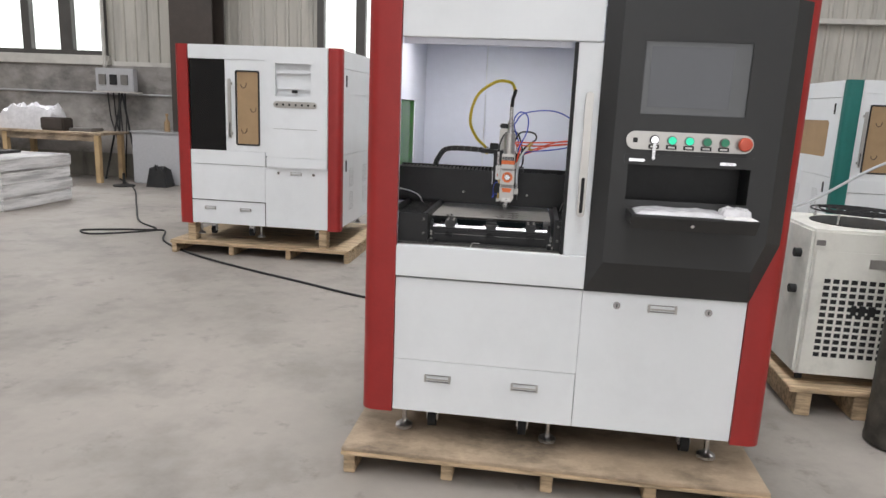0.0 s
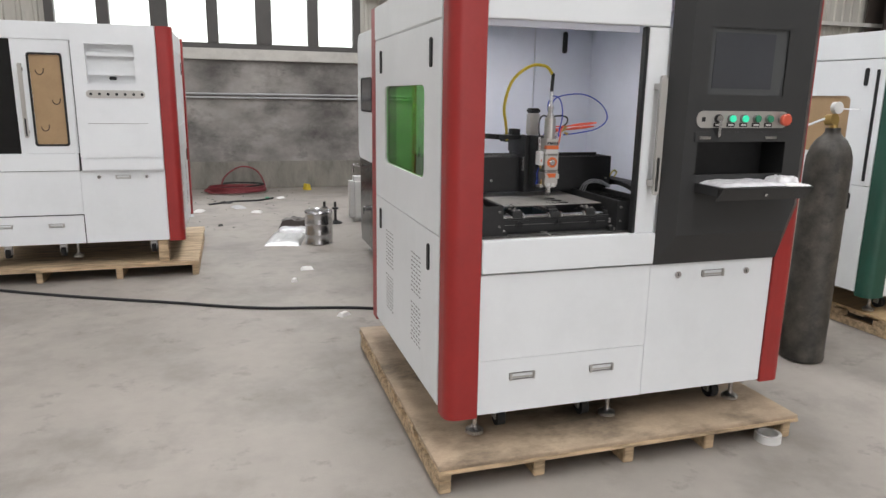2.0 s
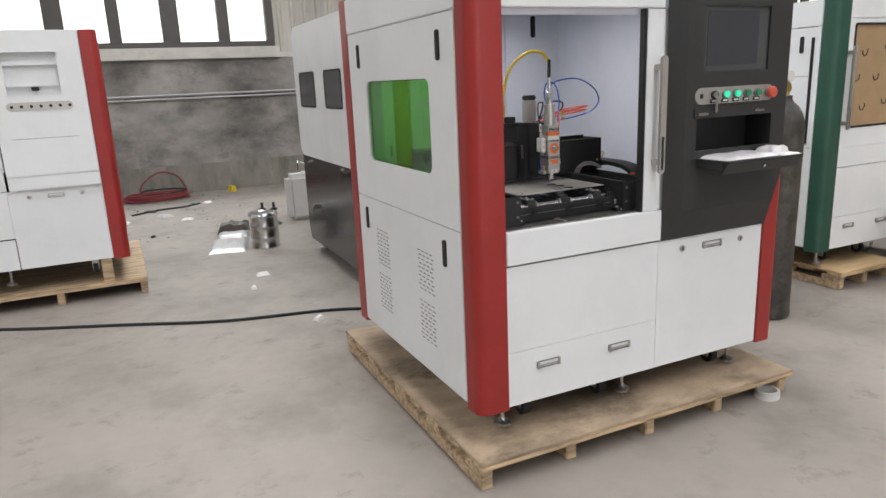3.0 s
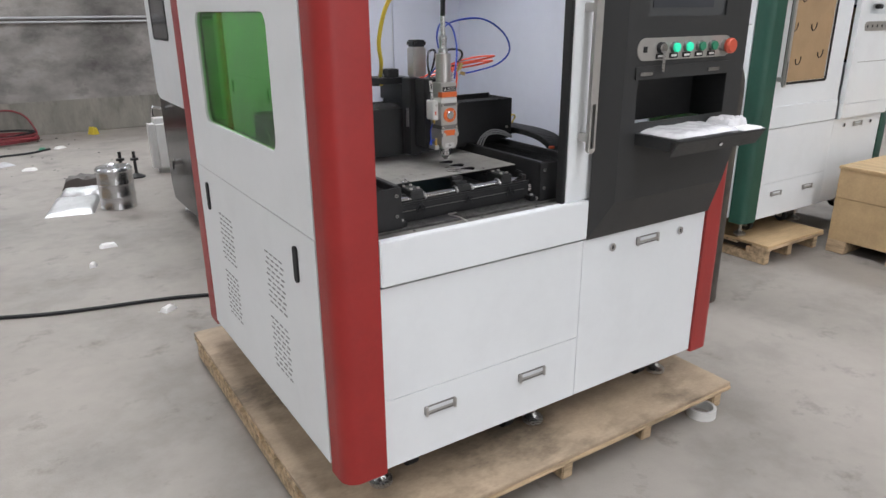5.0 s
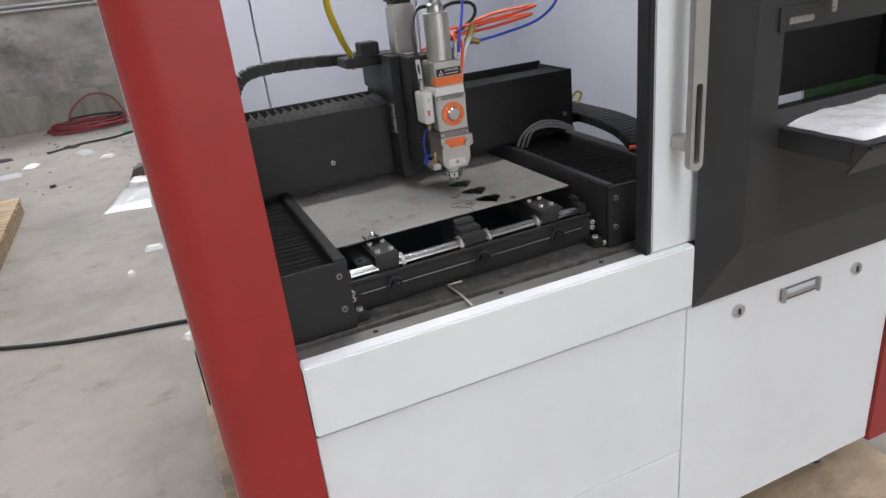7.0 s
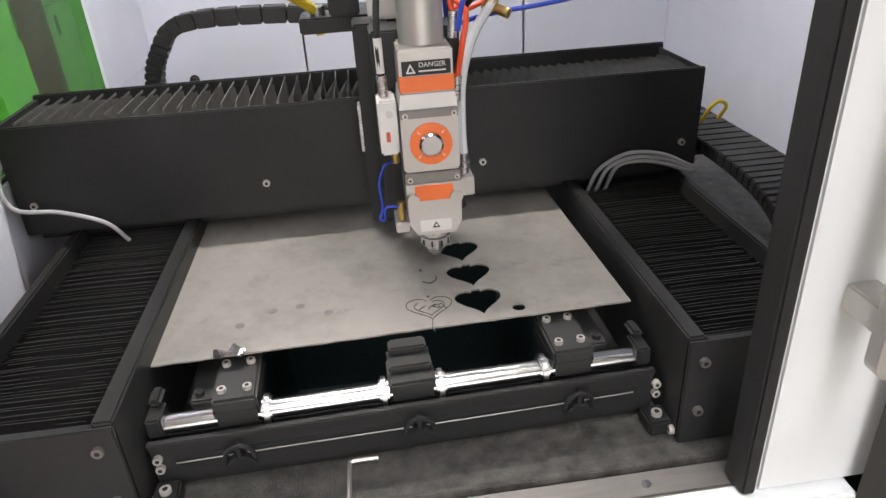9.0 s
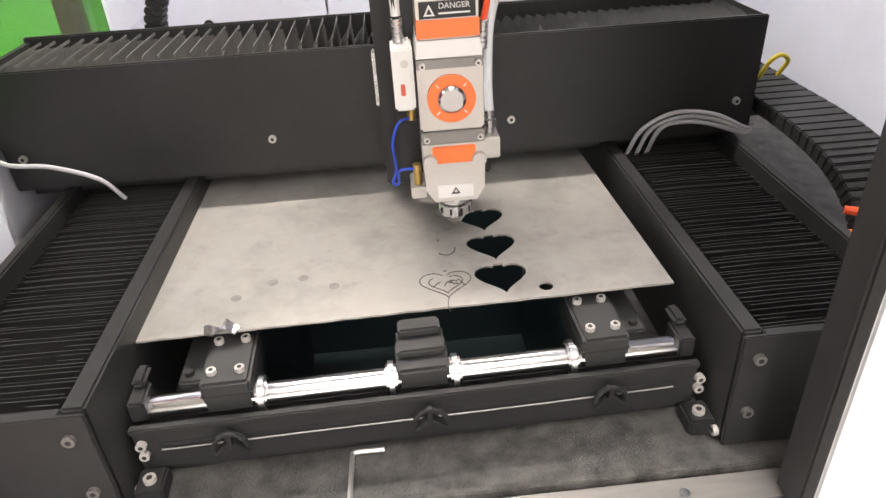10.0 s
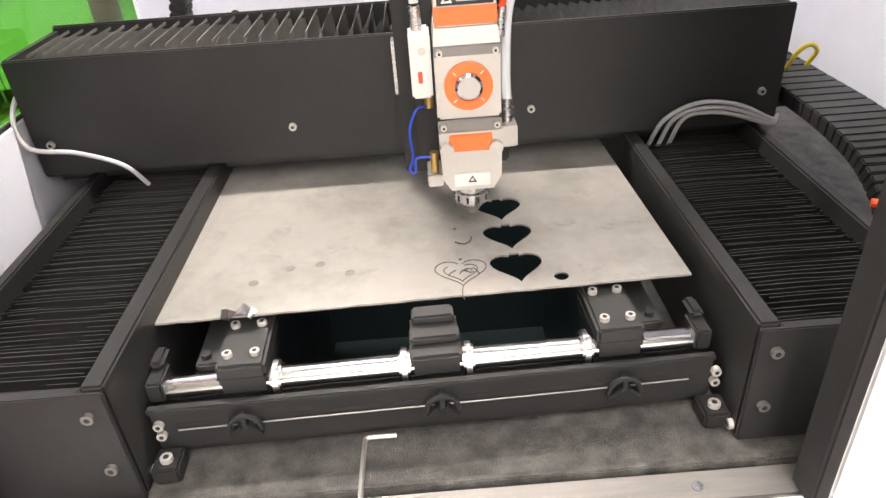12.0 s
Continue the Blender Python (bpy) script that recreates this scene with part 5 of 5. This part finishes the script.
for _mc in (LEFT_M, GREEN_M, TEAL_M):
    for _x in (-0.1165, W_ALL1 - 0.034):
        part("cardboard", boxed(_x, 0.29, 1.06, _x + 0.005, 0.975, 1.42), CARD, _mc, "brown cardboard behind the side window", smooth=False)
part("side_pane", boxed(W_ALL1 - 0.027, 0.29, 1.06, W_ALL1 - 0.022, 0.975, 1.42), GLASS_GREEN, MAIN, "green laser safety glass", smooth=False)
for _mc in (GREEN_M,):
    part("side_slot", boxed(-0.1285, 0.125, 0.92, -0.1255, 0.145, 1.56), RUBBER, _mc, "long black edge seal")
pallet(pose(2.885, 0.83, 0), -0.03, 0.545, -0.13, 1.40, "pale plywood pallet under the green machine", 0.118, 3, PLY_LIGHT)
pallet(pose(3.33, 4.30, 0), -0.15, 1.40, -0.08, 1.40, "pine pallet under the teal machine", 0.118, 4, PINE)


def boiler_machine():
    """The two-tone machine behind: white rounded hood over a black base."""
    b = thing("enclosed_machine", "large machine with white rounded hood and glossy black base", "machine", Matrix())
    x0, x1, y0, y1 = 0.285, 1.75, 1.98, 3.93
    part("hood", plate(rounded(y0, 0.835, y1, 1.875, 0.10, 6), (), x1 - x0, SIDE, x0), WHITE, b)
    part("base", plate([(y0 + 0.02, 0.10), (y1 - 0.06, 0.10), (y1 - 0.01, 0.22), (y1 - 0.01, 0.834), (y0 + 0.02, 0.834)], (), x1 - x0 - 0.03, SIDE, x0 + 0.012), GLOSS, b, "glossy black base", smooth=False)
    for ya, yb in ((3.33, 3.755), (2.645, 3.035)):
        w = part("side_window", plate(rounded(ya, 1.25, yb, 1.50, 0.02), (), 0.004, SIDE, x0 - 0.003), DARK_GLASS, b, "small dark window")
        part("rim", plate(rounded(ya - 0.012, 1.238, yb + 0.012, 1.512, 0.03), [rounded(ya, 1.25, yb, 1.50, 0.02)], 0.006, SIDE, x0 - 0.006), RUBBER, w)
    for y, z in ((3.60, 0.42), (2.75, 0.80)):
        h = part("latch", rod(bmesh.new(), (x0 - 0.018, y, z), (x0 + 0.012, y, z), 0.022, seg=16), CHROME, b)
        part("lever", boxed(x0 - 0.026, y - 0.012, z - 0.05, x0 - 0.018, y + 0.012, z + 0.01, 0.003), BLACK, h)
    for y in (y0 + 0.2, y1 - 0.15):
        for x in (x0 + 0.1, x1 - 0.1):
            part("foot", lathe(bmesh.new(), [(0.05, 0), (0.05, 0.02), (0.018, 0.03), (0.018, 0.105)], x, y, 0.0, 16), STEEL, b)
    part("side_tap", hose(bmesh.new(), [(x0, 3.86, 0.76), (x0 - 0.05, 3.88, 0.77), (x0 - 0.06, 3.90, 0.74), (x0 - 0.06, 3.90, 0.70)], 0.012), CHROME, b)


GLOSS = material("glossy_black_enamel", (0.02, 0.02, 0.02), 0.18, vary=0.15, scale=4)
boiler_machine()


# ---- chiller, gas cylinder, crate ----
def chiller():
    c = thing("water_chiller", "cream sheet-metal water chiller with a square-holed grille", "chiller", pose(1.79, 0.935, 0.165))
    W, D, H = 0.52, 0.62, 0.735
    part("body", boxed(0, 0.004, 0.02, W, D, H, 0.012), CREAM, c)
    holes = [[(0.075 + 0.040 * i, 0.12 + 0.033 * j), (0.075 + 0.040 * i + 0.029, 0.12 + 0.033 * j), (0.075 + 0.040 * i + 0.029, 0.12 + 0.033 * j + 0.022), (0.075 + 0.040 * i, 0.12 + 0.033 * j + 0.022)] for i in range(10) for j in range(12)]
    fp = part("front_grille", plate([(0.02, 0.03), (W - 0.02, 0.03), (W - 0.02, H - 0.10), (0.02, H - 0.10)], holes, 0.003, FRONT, -0.010), CREAM, c, smooth=False)
    part("grille_back", boxed(0.05, -0.006, 0.10, W - 0.03, 0.003, H - 0.18), BLACK, fp, "dark mesh behind the grille")
    part("maker_mark", boxed(0.21, -0.016, 0.335, 0.235, -0.011, 0.385, 0.003), BLACK, fp, "black maker's mark without lettering")
    part("maker_mark", boxed(0.245, -0.016, 0.335, 0.275, -0.011, 0.385, 0.003), BLACK, fp)
    part("maker_mark", boxed(0.285, -0.016, 0.335, 0.32, -0.011, 0.385, 0.003), BLACK, fp)
    part("name_plate", boxed(0.02, -0.003, H - 0.075, 0.06, 0.003, H - 0.050, 0.001), ALU_DARK, c, "small dark name plate")
    part("name_plate", boxed(0.26, -0.014, H - 0.17, 0.36, -0.010, H - 0.125, 0.001), ALU, c, "silver rating plate")
    fan = part("fan_guard", rod(bmesh.new(), (W / 2 + 0.05, D / 2, H), (W / 2 + 0.05, D / 2, H + 0.004), 0.21, seg=28), BLACK, c, "black round fan guard")
    for k in range(5):
        r = 0.05 + 0.04 * k
        ring = [(W / 2 + 0.05 + r * math.cos(a * math.pi / 8), D / 2 + r * math.sin(a * math.pi / 8), H + 0.06) for a in range(17)]
        part("guard_ring", hose(bmesh.new(), ring, 0.004, 5, 3), RUBBER, fan)
    for k in range(4):
        a = math.pi / 4 + k * math.pi / 2
        p = (W / 2 + 0.05 + 0.2 * math.cos(a), D / 2 + 0.2 * math.sin(a))
        part("stand_off", rod(bmesh.new(), (*p, H), (*p, H + 0.062), 0.006, seg=8), STEEL, fan)
        part("spoke", rod(bmesh.new(), (W / 2 + 0.05, D / 2, H + 0.06), (*p, H + 0.06), 0.004, seg=6), RUBBER, fan)
    for z in (0.42, 0.6):
        part("pipe_stub", rod(bmesh.new(), (-0.03, 0.12, z), (0.005, 0.12, z), 0.022, seg=14), RUBBER, c)
    for x in (0.05, W - 0.05):
        for y in (0.06, D - 0.06):
            part("castor", rod(bmesh.new(), (x - 0.012, y, 0.0), (x + 0.012, y, 0.0), 0.022, seg=14), RUBBER, c).location.z = 0.0
    return c


chiller()
_p = thing("pallet", "small pine pallet under the chiller", "pallet", pose(1.76, 0.86, 0), "pallets")
part("deck_board", boxed(0, 0, 0.118, 0.66, 0.80, 0.143, 0.004), PINE, _p)
for _x in (0.04, 0.30, 0.56):
    part("runner", boxed(_x, 0.01, 0, _x + 0.07, 0.79, 0.1178, 0.004), PINE, _p)


def gas_cylinder(x, y):
    g = thing("gas_cylinder", "scuffed dark steel gas cylinder with brass valve, standing on concrete", "gas cylinder", pose(x, y, 0, 0, 0.4, 0))
    part("body", lathe(bmesh.new(), [(0.095, 0), (0.11, 0.0098), (0.1125, 0.03), (0.1095, 0.05), (0.1095, 1.06), (0.106, 1.10), (0.094, 1.145), (0.072, 1.185), (0.045, 1.21), (0.036, 1.225), (0.036, 1.245)], seg=36), FLASK, g)
    v = part("valve", lathe(bmesh.new(), [(0.020, 0), (0.020, 0.035), (0.014, 0.04), (0.014, 0.075), (0.02, 0.078), (0.02, 0.092)], 0, 0, 1.245, 16), BRASS, g, "brass valve")
    part("outlet", rod(bmesh.new(), (-0.005, 0, 1.295), (-0.085, -0.02, 1.29), 0.011, seg=12), BRASS, v)
    part("regulator", rod(bmesh.new(), (-0.06, -0.015, 1.285), (-0.06, -0.06, 1.29), 0.028, seg=20), BRASS, v)
    part("gauge", rod(bmesh.new(), (-0.045, -0.035, 1.345), (-0.045, -0.06, 1.347), 0.030, seg=20), PLASTIC_W, v, "white-faced pressure gauge")
    part("gauge_stem", rod(bmesh.new(), (-0.045, -0.045, 1.30), (-0.045, -0.045, 1.33), 0.007, seg=8), BRASS, v)
    part("spanner", boxed(0.0, -0.012, 1.338, 0.12, 0.012, 1.344, 0.002, m=pose(0, 0, 0, 0, 0, -20)), STEEL, v)
    part("hose", hose(bmesh.new(), [(-0.085, -0.02, 1.29), (-0.16, -0.03, 1.27), (-0.26, 0.05, 1.20), (-0.40, 0.2, 1.05), (-0.50, 0.26, 0.99), (-0.66, 0.30, 0.96)], 0.006), HOSE_CLEAR, v)


gas_cylinder(2.13, 0.64)
_cr = thing("plywood_crate", "low plywood crate standing on short skids", "crate", pose(3.42, 0.665, 0, 0, 0, -90))
part("side_board", boxed(0, 0, 0.078, 0.80, 0.018, 0.335, 0.002), PLY_LIGHT, _cr)
part("side_board", boxed(0, 0.001, 0.337, 0.80, 0.019, 0.510, 0.002), PLY_LIGHT, _cr)
part("end_board", boxed(0, 0.0195, 0.078, 0.018, 0.932, 0.510, 0.002), PLY_LIGHT, _cr)
part("end_board", boxed(0.782, 0.0195, 0.078, 0.80, 0.932, 0.510, 0.002), PLY_LIGHT, _cr)
part("side_board", boxed(0, 0.9325, 0.078, 0.80, 0.95, 0.510, 0.002), PLY_LIGHT, _cr)
part("lid", boxed(-0.006, -0.008, 0.5105, 0.806, 0.956, 0.528, 0.003), PLY_LIGHT, _cr)
for _x in (0.0, 0.345, 0.69):
    part("skid", boxed(_x, -0.004, 0, _x + 0.11, 0.94, 0.0778, 0.004), PINE, _cr)

# ---- loose things on the floor ----
_bm = plate(disc(0, 0, 0.052, 28), [disc(0, 0, 0.040, 28)], 0.034, Matrix())
solid("tape_roll", _bm, PLASTIC_W, "roll of white tape on the floor by the pallet", "tape", pose(1.262, -0.075, 0.0))
_cable = [(-6.3, 8.0, 0.0098), (-5.4, 6.95, 0.0098), (-4.5, 5.55, 0.0098), (-3.85, 4.55, 0.0098), (-3.42, 4.16, 0.0098), (-3.75, 4.02, 0.0098), (-4.05, 3.86, 0.0098), (-3.85, 3.72, 0.0098), (-3.45, 3.86, 0.03), (-3.25, 4.02, 0.03), (-3.02, 3.62, 0.0098), (-2.51, 3.19, 0.0098), (-1.9, 2.84, 0.0098), (-1.255, 2.53, 0.0098), (-0.69, 2.26, 0.0098), (-0.03, 2.09, 0.0098), (0.5, 1.80, 0.0098), (0.9, 1.62, 0.012)]
solid("power_cable", hose(bmesh.new(), _cable, 0.0095, 8, 8), RUBBER, "black power cable lying across the concrete floor", "cable")
# foil bags and tin
FOIL_M = pose(-0.40, 4.16, 0, 0, 0, -12.5)
solid("foil_bag", crumpled(-0.165, 0.0, 0.165, 0.60, 0.0, 0.02, 18, 22, seed=11), FOIL, "flat silver foil bag lying on the floor", "bag", FOIL_M)
solid("foil_bag", crumpled(-0.15, 0.61, 0.17, 0.84, 0.0, 0.035, 14, 10, seed=17), FOIL, "crumpled silver foil bag lying on the floor", "bag", FOIL_M)
solid("dirty_pad", crumpled(-0.16, 0.86, 0.17, 1.10, 0.0, 0.085, 10, 8, seed=21), COLUMN, "grubby brown cloth pad on the floor", "cloth", FOIL_M)
_prof = [(0.126, 0), (0.13, 0.004), (0.13, 0.012)]
for _k in range(3):
    _prof += [(0.126, 0.02 + 0.1 * _k), (0.126, 0.085 + 0.1 * _k), (0.131, 0.092 + 0.1 * _k), (0.131, 0.102 + 0.1 * _k)]
_prof += [(0.12, 0.318), (0.115, 0.312), (0.03, 0.312)]
solid("tin_drum", lathe(bmesh.new(), _prof, seg=32), TIN, "ribbed shiny tin drum on the floor", "tin", pose(-0.05, 4.22, 0))
for _x, _y in ((0.14, 5.27), (0.25, 5.22)):
    _bm = lathe(bmesh.new(), [(0.075, 0), (0.075, 0.0098), (0.03, 0.03), (0.014, 0.04), (0.014, 0.15), (0.035, 0.155), (0.035, 0.175), (0.014, 0.18), (0.014, 0.235)], seg=18)
    solid("machine_foot", _bm, BLACK, "black screw-in machine foot standing on the floor", "machine foot", pose(_x, _y, 0), "spare machine feet")
_bm = boxed(-0.15, -0.11, 0, 0.15, 0.11, 0.50, 0.05)
_j = thing("water_jug", "white plastic jug standing on the floor by the machine", "jug", pose(0.57, 5.32, 0))
part("body", _bm, PLASTIC_W, _j)
part("cap", rod(bmesh.new(), (0.05, 0, 0.499), (0.05, 0, 0.515), 0.03, seg=16), PLASTIC_W, _j)
HOSE_COIL = material("dull_red_hose", (0.19, 0.022, 0.028), 0.5, vary=0.15, scale=20)


def coil(x, y, r, turns, seed, lift=0.02):
    """A loose flat coil resting on the floor."""
    rnd = random.Random(seed)
    pts = []
    for k in range(int(turns * 9)):
        a = 2 * math.pi * k / 9
        rr = r * rnd.uniform(0.85, 1.08)
        pts.append((x + rr * math.cos(a) + rnd.uniform(-0.03, 0.03), y + 0.6 * rr * math.sin(a), 0.016 + lift * k / 9 + 0.03 * (0.5 + 0.5 * math.sin(a * 0.5 + seed))))
    pts[0] = (pts[0][0], pts[0][1], 0.016)
    return hose(bmesh.new(), pts, 0.012, 7, 4)


solid("coiled_hose", coil(-0.74, 7.86, 0.38, 4.3, 3, 0.012), HOSE_COIL, "dull red hose coiled loosely on the floor", "hose", group="coiled hoses")
solid("coiled_hose", coil(-0.92, 7.90, 0.27, 2.6, 8, 0.012), HOSE_COIL, "dull red hose coiled loosely on the floor", "hose", group="coiled hoses")
solid("coiled_hose", coil(-0.70, 7.90, 0.32, 1.6, 5, 0.06), RUBBER, "black hose coiled loosely on the floor", "hose", group="coiled hoses")
_bm = hose(bmesh.new(), [(-0.98, 8.10, 0.02), (-0.90, 8.18, 0.20), (-0.68, 8.22, 0.33), (-0.46, 8.19, 0.27), (-0.36, 8.08, 0.08), (-0.40, 7.9, 0.018)], 0.011, 7, 6)
solid("coiled_hose", _bm, HOSE_COIL, "dull red hose looped up against the wall", "hose", group="coiled hoses")
# scattered litter
_rnd = random.Random(12)
LITTER = [(-0.27, 3.24, 0.10, PAPER, "white paper scrap"), (-0.17, 2.0, 0.08, PAPER, "white paper scrap"), (-1.2, 6.3, 0.16, PAPER, "white paper scrap"), (-0.75, 6.5, 0.2, CABLE_GREY, "grey plastic scrap"), (-0.9, 6.9, 0.15, RUBBER, "dark rubber scrap"), (-1.35, 6.0, 0.2, CABLE_GREY, "grey plastic scrap"), (-0.2, 7.2, 0.12, PAPER, "white paper scrap"), (-0.37, 7.22, 0.10, GREEN_BTN, "green plastic scrap"), (0.24, 8.0, 0.12, YELLOW, "yellow plastic scrap"), (-0.55, 6.1, 0.12, PAPER, "white paper scrap"), (-1.5, 6.8, 0.18, RUBBER, "dark rubber scrap"), (-0.95, 5.3, 0.05, RUBBER, "dark rubber scrap"), (-0.4, 2.9, 0.06, PAPER, "white paper scrap")]
for _k, (_x, _y, _s, _mat, _lab) in enumerate(LITTER):
    solid("litter", crumpled(-_s / 2, -_s / 3, _s / 2, _s / 3, 0, 0.02 if _mat is not YELLOW else 0.08, 6, 5, seed=60 + _k), _mat, _lab + " lying on the concrete floor", "litter", pose(_x, _y, 0, 0, 0, 37 * _k), "floor litter")
_bm = hose(bmesh.new(), [(-1.1, 6.75, 0.0098), (-0.8, 6.95, 0.0098), (-0.5, 7.0, 0.0098), (-0.3, 7.15, 0.012)], 0.012, 6, 4)
solid("cable_offcut", _bm, RUBBER, "black cable offcut lying on the floor", "cable")

# ---- work corner by the far wall ----
def bench(x0, x1, y0, y1, h):
    b = thing("workbench", "rough timber workbench with pale legs by the wall", "workbench")
    part("tabletop", boxed(x0, y0, h - 0.04, x1, y1, h, 0.006), PLY, b)
    for x in (x0 + 0.06, (x0 + x1) / 2, x1 - 0.16):
        for y in (y0 + 0.04, y1 - 0.12):
            part("leg", boxed(x, y, 0, x + 0.08, y + 0.08, h - 0.0405, 0.005), PLY_LIGHT, b)
    part("stretcher", boxed(x0 + 0.141, y0 + 0.06, 0.14, (x0 + x1) / 2 - 0.001, y0 + 0.10, 0.20, 0.004), PLY_LIGHT, b)
    part("apron", boxed(x0 + 0.141, y0 + 0.05, h - 0.14, x1 - 0.161, y0 + 0.08, h - 0.0405, 0.004), PLY, b)


bench(-9.6, -6.15, 7.35, 8.1, 0.78)
solid("wrapped_bundle", crumpled(-8.05, 7.5, -7.1, 8.0, 0.78, 0.34, 18, 12, seed=31), FILM, "bundle wrapped in translucent film on the bench", "bundle")
solid("toolbox", boxed(-7.25, 7.45, 0.782, -6.85, 7.7, 0.98, 0.02), COLUMN, "dark brown toolbox on the bench", "toolbox")
solid("tray", boxed(-6.8, 7.5, 0.782, -6.4, 7.8, 0.83, 0.01), ALU_DARK, "flat grey metal tray on the bench", "tray")
solid("cloth_pile", crumpled(-8.2, 7.38, -7.5, 7.7, 0.42, 0.2, 12, 8, seed=33), COLUMN, "dark cloth pile under the bench top", "cloth", pose(0, 0, -0.42))
_t = thing("storage_tank", "pale grey sheet-metal tank on the floor", "tank")
part("body", boxed(-5.85, 7.66, 0, -4.4, 8.2, 0.80, 0.02), CABLE_GREY, _t)
part("lid_edge", boxed(-5.87, 7.64, 0.801, -4.38, 8.22, 0.825, 0.006), CABLE_GREY, _t)
solid("spray_bottle", lathe(bmesh.new(), [(0.04, 0), (0.045, 0.01), (0.045, 0.14), (0.015, 0.19), (0.015, 0.24), (0.022, 0.245), (0.022, 0.28)], seg=16), CARD, "small brownish bottle standing on the tank", "bottle", pose(-5.35, 7.85, 0.826))
_bm = lathe(bmesh.new(), [(0.16, 0), (0.16, 0.02), (0.03, 0.04), (0.02, 0.05), (0.02, 0.20)], seg=18)
solid("stand_foot", _bm, BLACK, "black round stand foot on the floor", "stand", pose(-5.75, 7.25, 0))
solid("dark_machine_part", crumpled(-5.42, 7.3, -5.1, 7.58, 0, 0.28, 8, 7, seed=41), BLACK, "dark greasy machine part on the floor", "machine part")
_t = thing("switch_panel", "grey electrical panel on a steel stand by the wall", "electrical panel")
part("enclosure", boxed(-6.65, 8.02, 1.42, -6.0, 8.16, 1.78, 0.012), CABLE_GREY, _t)
for _k in range(3):
    part("breaker", boxed(-6.58 + 0.19 * _k, 7.99, 1.52, -6.46 + 0.19 * _k, 8.02, 1.68, 0.006), RUBBER if _k == 1 else ALU_DARK, _t)
part("bracket", boxed(-6.7, 8.0, 1.395, -5.95, 8.2, 1.4195, 0.004), TRIM, _t)
for _x0, _x1 in ((-6.25, -6.55), (-6.25, -5.95), (-6.3, -6.3)):
    part("leg", rod(bmesh.new(), (_x0, 8.1, 1.395), (_x1, 8.0, 0.0), 0.016, seg=8), BLACK, _t)
for _k in range(4):
    part("conductor", hose(bmesh.new(), [(-6.5 + 0.1 * _k, 8.1, 1.40), (-6.48 + 0.09 * _k, 8.12, 1.0), (-6.4 + 0.05 * _k, 8.15, 0.6), (-6.35 + 0.03 * _k, 8.1, 0.02)], 0.01, 6), RUBBER, _t)
part("riser", rod(bmesh.new(), (-6.62, 8.24, 1.78), (-6.62, 8.24, 3.4), 0.03, seg=10), TRIM, _t)
_s = thing("wrapped_stack", "stack of panels wrapped in white film on the floor", "wrapped stack")
for _k in range(4):
    part("layer", boxed(-8.6, 4.55 - 0.01 * (_k % 2), 0.15 * _k + 0.0005, -5.52 + 0.02 * (_k % 2), 5.75, 0.15 * _k + 0.1495, 0.016), WRAP, _s)
part("opening", boxed(-8.3, 4.8, 0.60, -6.0, 5.5, 0.635, 0.01), BLACK, _s, "dark top layer")
# crumbs of dirt swept across the floor
_bm = bmesh.new()
_r = random.Random(77)
for _k in range(70):
    _x, _y, _q = _r.uniform(-2.2, 0.2), _r.uniform(5.0, 8.0), _r.uniform(0.004, 0.013)
    box(_bm, -_q, -_q * _r.uniform(0.4, 0.9), 0.0002, _q, _q * _r.uniform(0.3, 0.9), _q * 0.5, m=pose(_x, _y, 0, 0, 0, _r.uniform(0, 180)))
solid("dirt_crumbs", _bm, RUBBER, "scattered dark crumbs of dirt on the concrete floor", "dirt", kind="stuff", smooth=False)
